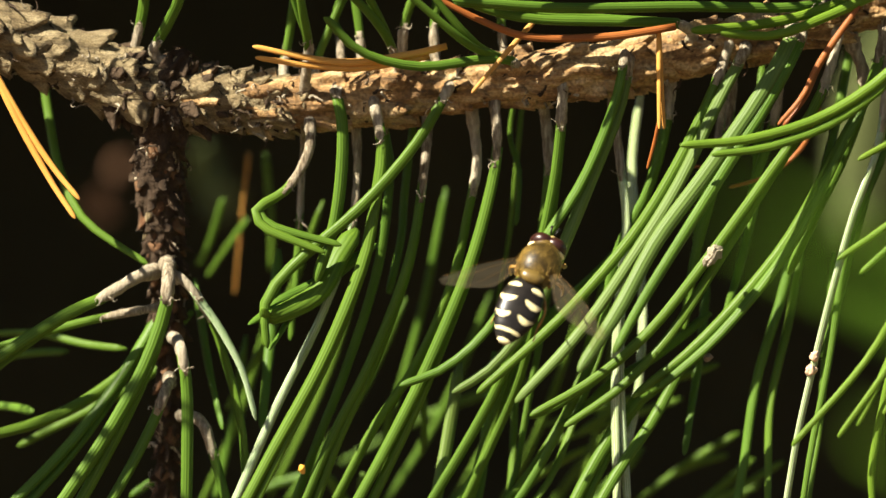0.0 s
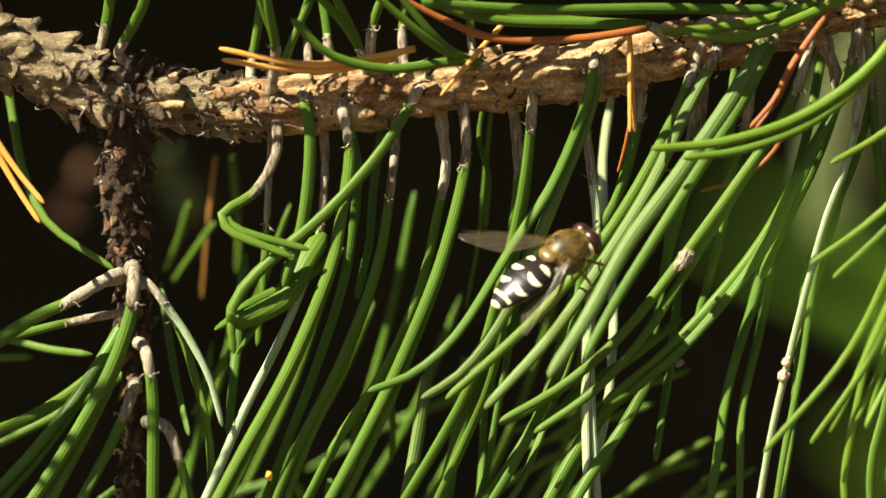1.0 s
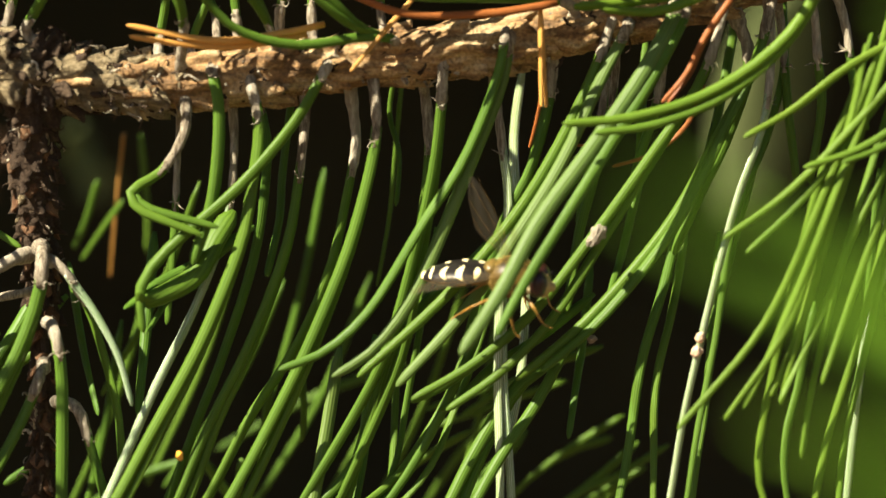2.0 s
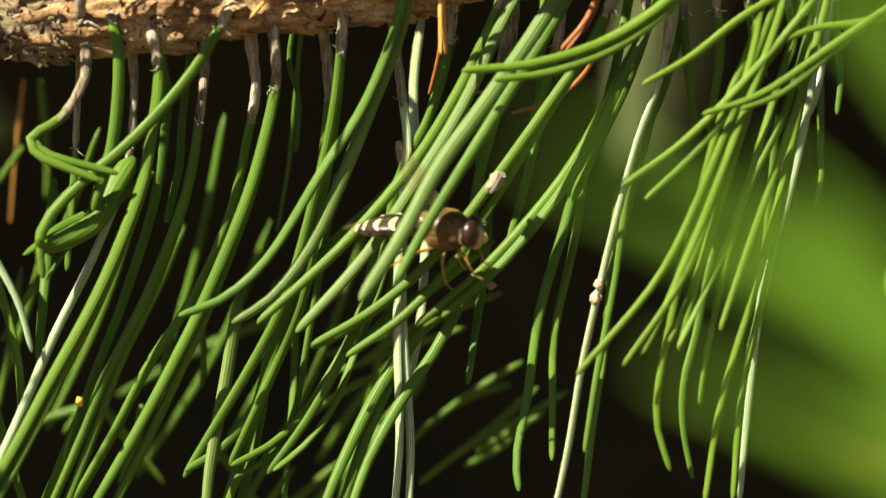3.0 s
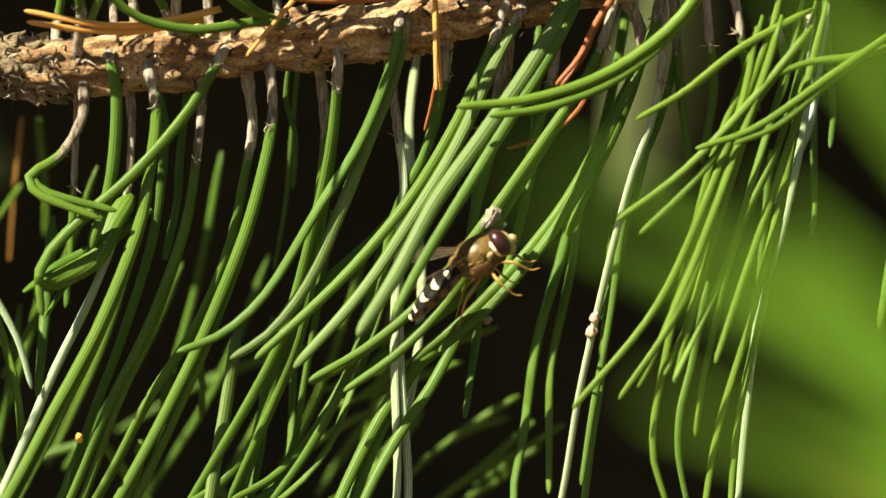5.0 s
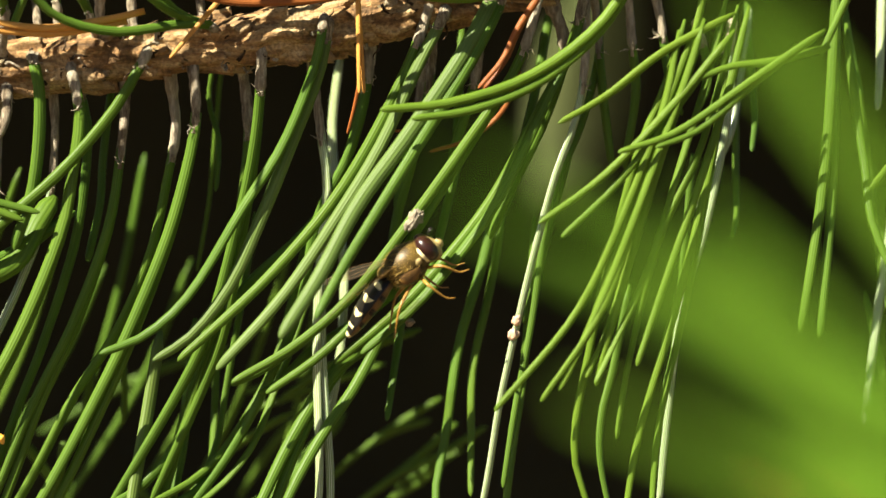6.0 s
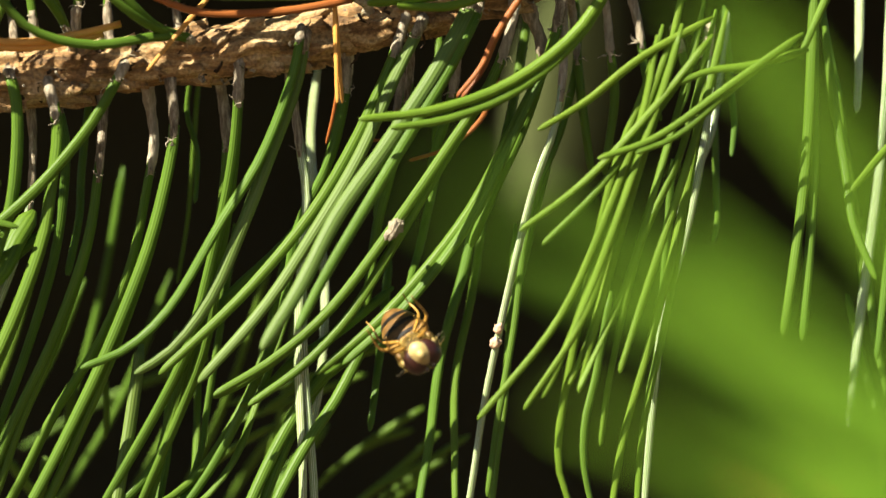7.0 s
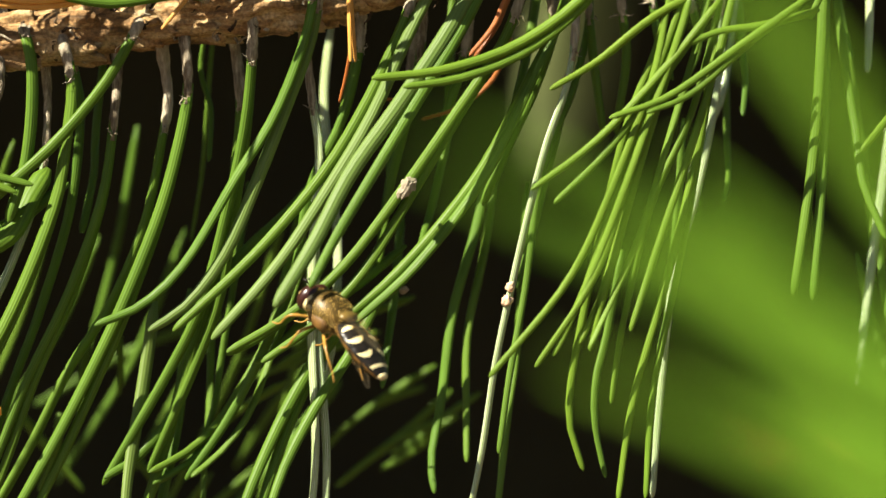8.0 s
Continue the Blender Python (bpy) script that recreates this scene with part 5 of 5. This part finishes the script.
blob((0.5, 0.8, 0.4), (-9.1, 0, -0.62), FLY_CREAM, "tail_tip", abdomen)

thorax = blob((2.9, 2.35, 2.15), (0.6, 0, 0.15), FLY_BRONZE, "thorax", fly, label="bronze hairy thorax")
for sgn in (-1, 1):
    blob((0.55, 0.30, 0.42), (1.7, sgn * 1.95, -0.1), FLY_FACE, "side_plate", thorax, label="pale plate below the wing")
    blob((1.35, 0.45, 0.85), (0.2, sgn * 1.92, -0.55), FLY_BELLY, "side_plate", thorax, label="glossy amber plate below the wing")
blob((0.85, 1.3, 0.6), (-1.75, 0, 1.25), FLY_SCUTE, "scutellum", thorax, label="tan scutellum")
hr = random.Random(3)
hv, hf = [], []
for k in range(1100):
    d = Vector((hr.gauss(0, 1), hr.gauss(0, 1), hr.gauss(0.1, 1))).normalized()
    if d.x > 0.86:
        continue
    c = Vector((0.6 + 2.88 * d.x, 2.33 * d.y, 0.15 + 2.13 * d.z))
    t = d.cross(Vector((hr.gauss(0, 1), hr.gauss(0, 1), hr.gauss(0, 1)))).normalized()
    tip = c + d * hr.uniform(0.12, 0.34) + t * 0.15 + Vector((-0.2, 0, 0))
    b = len(hv)
    e = d.cross(t) * 0.02
    hv += [(c + t * 0.02) * MM, (c - t * 0.02 + e) * MM, (c - e) * MM, tip * MM]
    hf += [(b, b + 1, b + 3), (b + 1, b + 2, b + 3), (b + 2, b, b + 3)]
link("hair", hv, hf, FLY_TAN, thorax, "golden hair", smooth=False)

head = blob((0.95, 1.2, 1.45), (3.75, 0, -0.45), FLY_FACE, "head", fly, label="cream face")
blob((0.95, 1.85, 1.45), (2.85, 0, 0.12), FLY_BRONZE, "occiput", head, label="dark back of the head")
blob((0.55, 0.5, 0.6), (4.65, 0, -0.55), FLY_FACE, "snout", head)
for sgn in (-1, 1):
    blob((1.05, 1.40, 1.58), (3.38, sgn * 0.74, 0.05), FLY_EYE, "eye", head, label="dark red compound eye")
    v, f, uv = tube([Vector(p) * MM for p in ((4.4, sgn * 0.25, 0.85), (4.9, sgn * 0.35, 1.15), (5.3, sgn * 0.45, 1.1))], lambda s: 0.11 * MM * (0.7 + s * 0.7), 8)
    link("antenna", v, f, FLY_BLACK, head, "", uv)
grid_mesh("eye_rim", lambda a, b: ((2.42 + 0.34 * a) * MM, (2.02 + 0.10 * a) * math.cos((b - 0.25) * 2 * math.pi) * MM, (1.28 + 0.06 * a) * math.sin((b - 0.25) * 2 * math.pi) * MM), 4, 40, FLY_CREAM, head, "white rim behind the eyes")


def wing(sgn):
    verts, faces = [], []
    nu, nv = 26, 9
    for i in range(nu):
        s = i / (nu - 1)
        chord = 3.1 * (math.sin(math.pi * (0.10 + 0.86 * s ** 0.85)) ** 0.75) * (0.45 + 0.55 * min(1, s * 2.2))
        lead = 0.55 * math.sin(math.pi * s) * 0.8
        for j in range(nv):
            u = j / (nv - 1)
            x = lead - chord * u
            ripple = 0.10 * math.sin(u * 12 + s * 4) * (0.4 + s)
            verts.append((x * MM, sgn * 9.9 * s * MM, (ripple * 0.6 - 0.3 * s * s) * MM))
    for i in range(nu - 1):
        for j in range(nv - 1):
            faces.append((i * nv + j, (i + 1) * nv + j, (i + 1) * nv + j + 1, i * nv + j + 1))
    ob = link("wing", verts, faces, FLY_WING, fly, "clear brown-tinted wing")
    for line in (((0.2, 0.2), (0.5, 4.6), (0.1, 9.5)), ((0.0, 0.3), (-0.3, 4.6), (-0.9, 9.2)), ((-0.2, 0.4), (-1.3, 4.2), (-2.0, 7.8)), ((-0.4, 0.4), (-2.1, 3.4), (-2.4, 5.6))):
        pl, _ = spline([Vector((x, sgn * y, 0.03)) * MM for x, y in line], 12)
        v, f, uv = tube(pl, lambda s: 0.014 * MM * (1.2 - 0.7 * s), 5)
        link("vein", v, f, FLY_AMBER, ob, "", uv)
    return ob


wing_left, wing_right = wing(1), wing(-1)
legs = []
for sgn in (-1, 1):
    for root, knee, shin, toe in (((2.0, 0.9, -1.5), (3.4, 2.3, -2.3), (4.2, 2.0, -4.0), (5.2, 1.9, -4.6)),
                                  ((0.8, 1.1, -1.8), (0.9, 3.0, -2.6), (1.3, 3.0, -4.8), (2.0, 3.0, -5.6)),
                                  ((-0.6, 1.0, -1.7), (-3.0, 2.5, -2.3), (-4.8, 2.4, -3.6), (-5.8, 2.5, -4.4))):
        pl, _ = spline([Vector((p[0], sgn * p[1], p[2])) * MM for p in (root, knee, shin, toe)], 22)
        v, f, uv = tube(pl, lambda s: (0.19 if s < 0.4 else 0.13 if s < 0.72 else 0.08) * MM, 8)
        legs.append(link("leg", v, f, FLY_ORANGE, fly, "orange leg", uv))

# seconds, place of the thorax (mm), heading, back's direction
FLIGHT = [
    (0, (10.1, -14.0, -2.3), (0.38, 0.54, 0.75), (-0.10, -1.00, 0.10)),
    (0.1, (9.0, -14.0, -2.0), (0.24, 0.52, 0.82), (-0.05, -1.00, 0.10)),
    (0.2, (10.7, -14.0, -2.1), (0.53, 0.41, 0.74), (-0.10, -1.00, 0.10)),
    (0.3, (12.6, -14.0, -2.0), (0.57, 0.48, 0.67), (-0.10, -1.00, 0.12)),
    (0.4, (12.8, -14.0, -1.9), (0.65, 0.38, 0.66), (-0.12, -1.00, 0.15)),
    (0.5, (14.0, -14.0, -1.5), (0.64, 0.43, 0.64), (-0.15, -0.95, 0.25)),
    (0.6, (15.7, -13.5, -1.2), (0.73, 0.37, 0.57), (-0.20, -0.90, 0.35)),
    (0.7, (15.7, -13.0, -1.7), (0.86, 0.10, 0.51), (-0.25, -0.85, 0.50)),
    (0.8, (16.1, -12.5, -1.9), (0.88, 0.10, 0.47), (-0.30, -0.75, 0.60)),
    (0.9, (16.4, -11.5, -1.6), (0.87, 0.10, 0.48), (-0.30, -0.75, 0.60)),
    (1, (16.2, -10.5, -0.2), (0.79, 0.34, 0.50), (-0.30, -0.75, 0.60)),
    (1.1, (17.4, -9.0, -1.5), (0.90, 0.20, 0.39), (-0.25, -0.70, 0.70)),
    (1.2, (17.1, -8.0, -1.0), (0.93, 0.10, 0.35), (-0.20, -0.62, 0.80)),
    (2.3, (22.0, -8.5, -6.1), (0.95, -0.26, -0.18), (0.05, -0.45, 0.90)),
    (2.4, (22.5, -8.5, -5.7), (0.95, -0.30, -0.10), (0.05, -0.45, 0.90)),
    (2.5, (20.8, -8.5, -6.9), (0.83, -0.50, -0.24), (0.05, -0.45, 0.90)),
    (2.6, (22.3, -8.5, -6.2), (0.93, -0.34, -0.12), (0.05, -0.42, 0.90)),
    (2.8, (23.5, -8.5, -5.6), (0.94, -0.35, -0.07), (0.00, -0.35, 0.95)),
    (3, (23.5, -8.5, -5.8), (0.95, -0.29, -0.08), (0.00, -0.35, 0.95)),
    (3.2, (23.1, -8.5, -5.8), (0.94, -0.34, -0.06), (0.00, -0.30, 0.95)),
    (3.4, (23.3, -8.5, -5.7), (0.95, -0.29, -0.04), (0.00, -0.30, 0.97)),
    (3.6, (23.5, -8.5, -5.6), (0.96, -0.29, -0.03), (0.00, -0.30, 0.97)),
    (3.8, (23.5, -8.5, -6.0), (0.97, -0.24, -0.02), (0.00, -0.30, 0.97)),
    (4, (23.9, -8.5, -5.8), (0.99, -0.10, -0.05), (0.00, -0.30, 0.97)),
    (4.1, (24.3, -8.5, -6.0), (0.98, -0.19, 0.03), (-0.05, -0.30, 0.97)),
    (4.2, (24.8, -8.5, -6.0), (0.94, -0.33, 0.01), (-0.05, -0.30, 0.97)),
    (5.3, (27.8, -8.5, -5.2), (0.72, -0.08, 0.69), (-0.72, -0.16, 0.65)),
    (5.4, (27.5, -8.5, -5.4), (0.72, -0.08, 0.69), (-0.72, -0.16, 0.65)),
    (5.6, (28.1, -8.5, -5.4), (0.68, -0.08, 0.73), (-0.72, -0.16, 0.65)),
    (5.8, (28.3, -8.5, -5.5), (0.70, -0.08, 0.72), (-0.72, -0.16, 0.65)),
    (6, (28.2, -8.5, -6.0), (0.73, -0.08, 0.68), (-0.72, -0.16, 0.65)),
    (6.2, (28.5, -8.5, -5.5), (0.62, -0.08, 0.78), (-0.72, -0.16, 0.65)),
    (6.3, (29.0, -8.5, -6.3), (0.74, -0.05, 0.67), (-0.62, -0.30, 0.65)),
    (6.4, (29.7, -8.5, -5.8), (0.87, -0.21, 0.44), (-0.40, -0.25, 0.85)),
    (6.5, (27.0, -8.5, -6.2), (0.93, -0.31, 0.21), (-0.20, -0.20, 0.95)),
    (6.6, (26.9, -8.5, -7.1), (0.93, -0.36, 0.02), (-0.10, -0.20, 0.95)),
    (6.7, (26.2, -8.5, -7.1), (0.92, -0.38, 0.02), (-0.10, -0.20, 0.95)),
    (6.8, (27.4, -8.0, -6.5), (0.95, -0.30, 0.00), (-0.05, -0.20, 0.97)),
    (6.9, (31.3, -12.0, -12.8), (0.58, -0.30, -0.76), (0.75, -0.20, 0.60)),
    (6.95, (31.5, -12.0, -13.5), (0.50, -0.62, -0.60), (0.75, 0.30, -0.05)),
    (7, (31.4, -11.5, -13.7), (0.10, -0.96, -0.18), (0.55, 0.10, -0.75)),
    (7.1, (30.7, -12.0, -12.2), (0.88, -0.47, 0.02), (0.10, -0.35, -0.92)),
    (7.15, (32.7, -12.0, -12.0), (0.71, 0.00, 0.71), (0.40, -0.75, -0.50)),
    (7.2, (37.3, -12.0, -9.5), (0.13, 0.46, 0.88), (0.10, -1.00, 0.20)),
    (7.3, (36.1, -12.0, -8.2), (0.24, 0.32, 0.92), (0.45, -0.90, 0.10)),
    (7.5, (33.5, -12.0, -8.2), (0.11, 0.15, 0.98), (0.65, -0.80, 0.10)),
    (7.7, (31.4, -12.0, -8.3), (-0.09, 0.56, 0.82), (0.35, -0.90, 0.20)),
    (7.8, (29.9, -12.0, -7.1), (-0.29, 0.22, 0.93), (0.10, -1.00, 0.10)),
    (7.9, (26.7, -13.0, -10.3), (-0.58, 0.54, 0.60), (0.55, -0.66, 0.50)),
    (8, (20.9, -13.0, -14.4), (-0.60, 0.52, 0.60), (0.66, -0.58, 0.50)),
]


def fly_pose(place, heading, back):
    x = Vector(heading).normalized()
    z = Vector(back)
    z = (z - z.dot(x) * x).normalized()
    m = Matrix((x, z.cross(x), z)).transposed().to_4x4()
    m.translation = Vector(place) * MM
    return m


# seconds, sweep back and lift of the left wing, of the right wing (degrees)
WINGS = [(0.0, 46, 8, 34, 4), (0.4, 42, 4, 34, -18), (0.8, 46, 26, 72, -25), (1.0, 44, 6, 74, -22), (1.2, 34, 60, 70, -40),
         (2.3, 55, 45, 68, 2), (2.5, 55, 40, 68, 2), (3.5, 50, 42, 66, 4), (4.2, 50, 42, 66, 4), (5.3, 60, 20, 66, 12), (6.0, 60, 20, 66, 12),
         (6.5, 50, 45, 68, 5), (6.9, 70, 40, 74, 20), (7.0, 80, 15, 80, 10), (7.1, 70, 25, 70, 12), (7.2, 76, 6, 78, 6), (7.6, 78, 5, 78, 6), (7.8, 78, 5, 20, 5), (7.9, 86, -14, 106, 10), (8.0, 90, -20, 116, 8)]


# seconds, droop of the abdomen (degrees)
DROOP = [(0.0, 4), (1.2, 2), (2.3, 0), (4.2, 0), (5.3, 2), (6.0, 4), (6.2, 10), (6.4, 38), (6.5, 58), (6.6, 58), (6.7, 54), (6.8, 40), (6.9, 12), (7.0, 18), (7.1, 6), (7.2, 4), (8.0, 4)]


def motions():
    waist = Vector((-1.9, 0, 0.2)) * MM
    walk(abdomen, [(t, Matrix.Translation(waist) @ pose(0, 0, 0, 0, -a, 0) @ Matrix.Translation(-waist)) for t, a in DROOP])
    walk(fly, [(t, fly_pose(p, h, b)) for t, p, h, b in FLIGHT])
    for ob, sgn, k in ((wing_left, 1, 1), (wing_right, -1, 3)):
        walk(ob, [(row[0], pose(-0.1 * MM, sgn * 1.9 * MM, 1.2 * MM, sgn * row[k + 1], 0, sgn * row[k])) for row in WINGS])


motions()
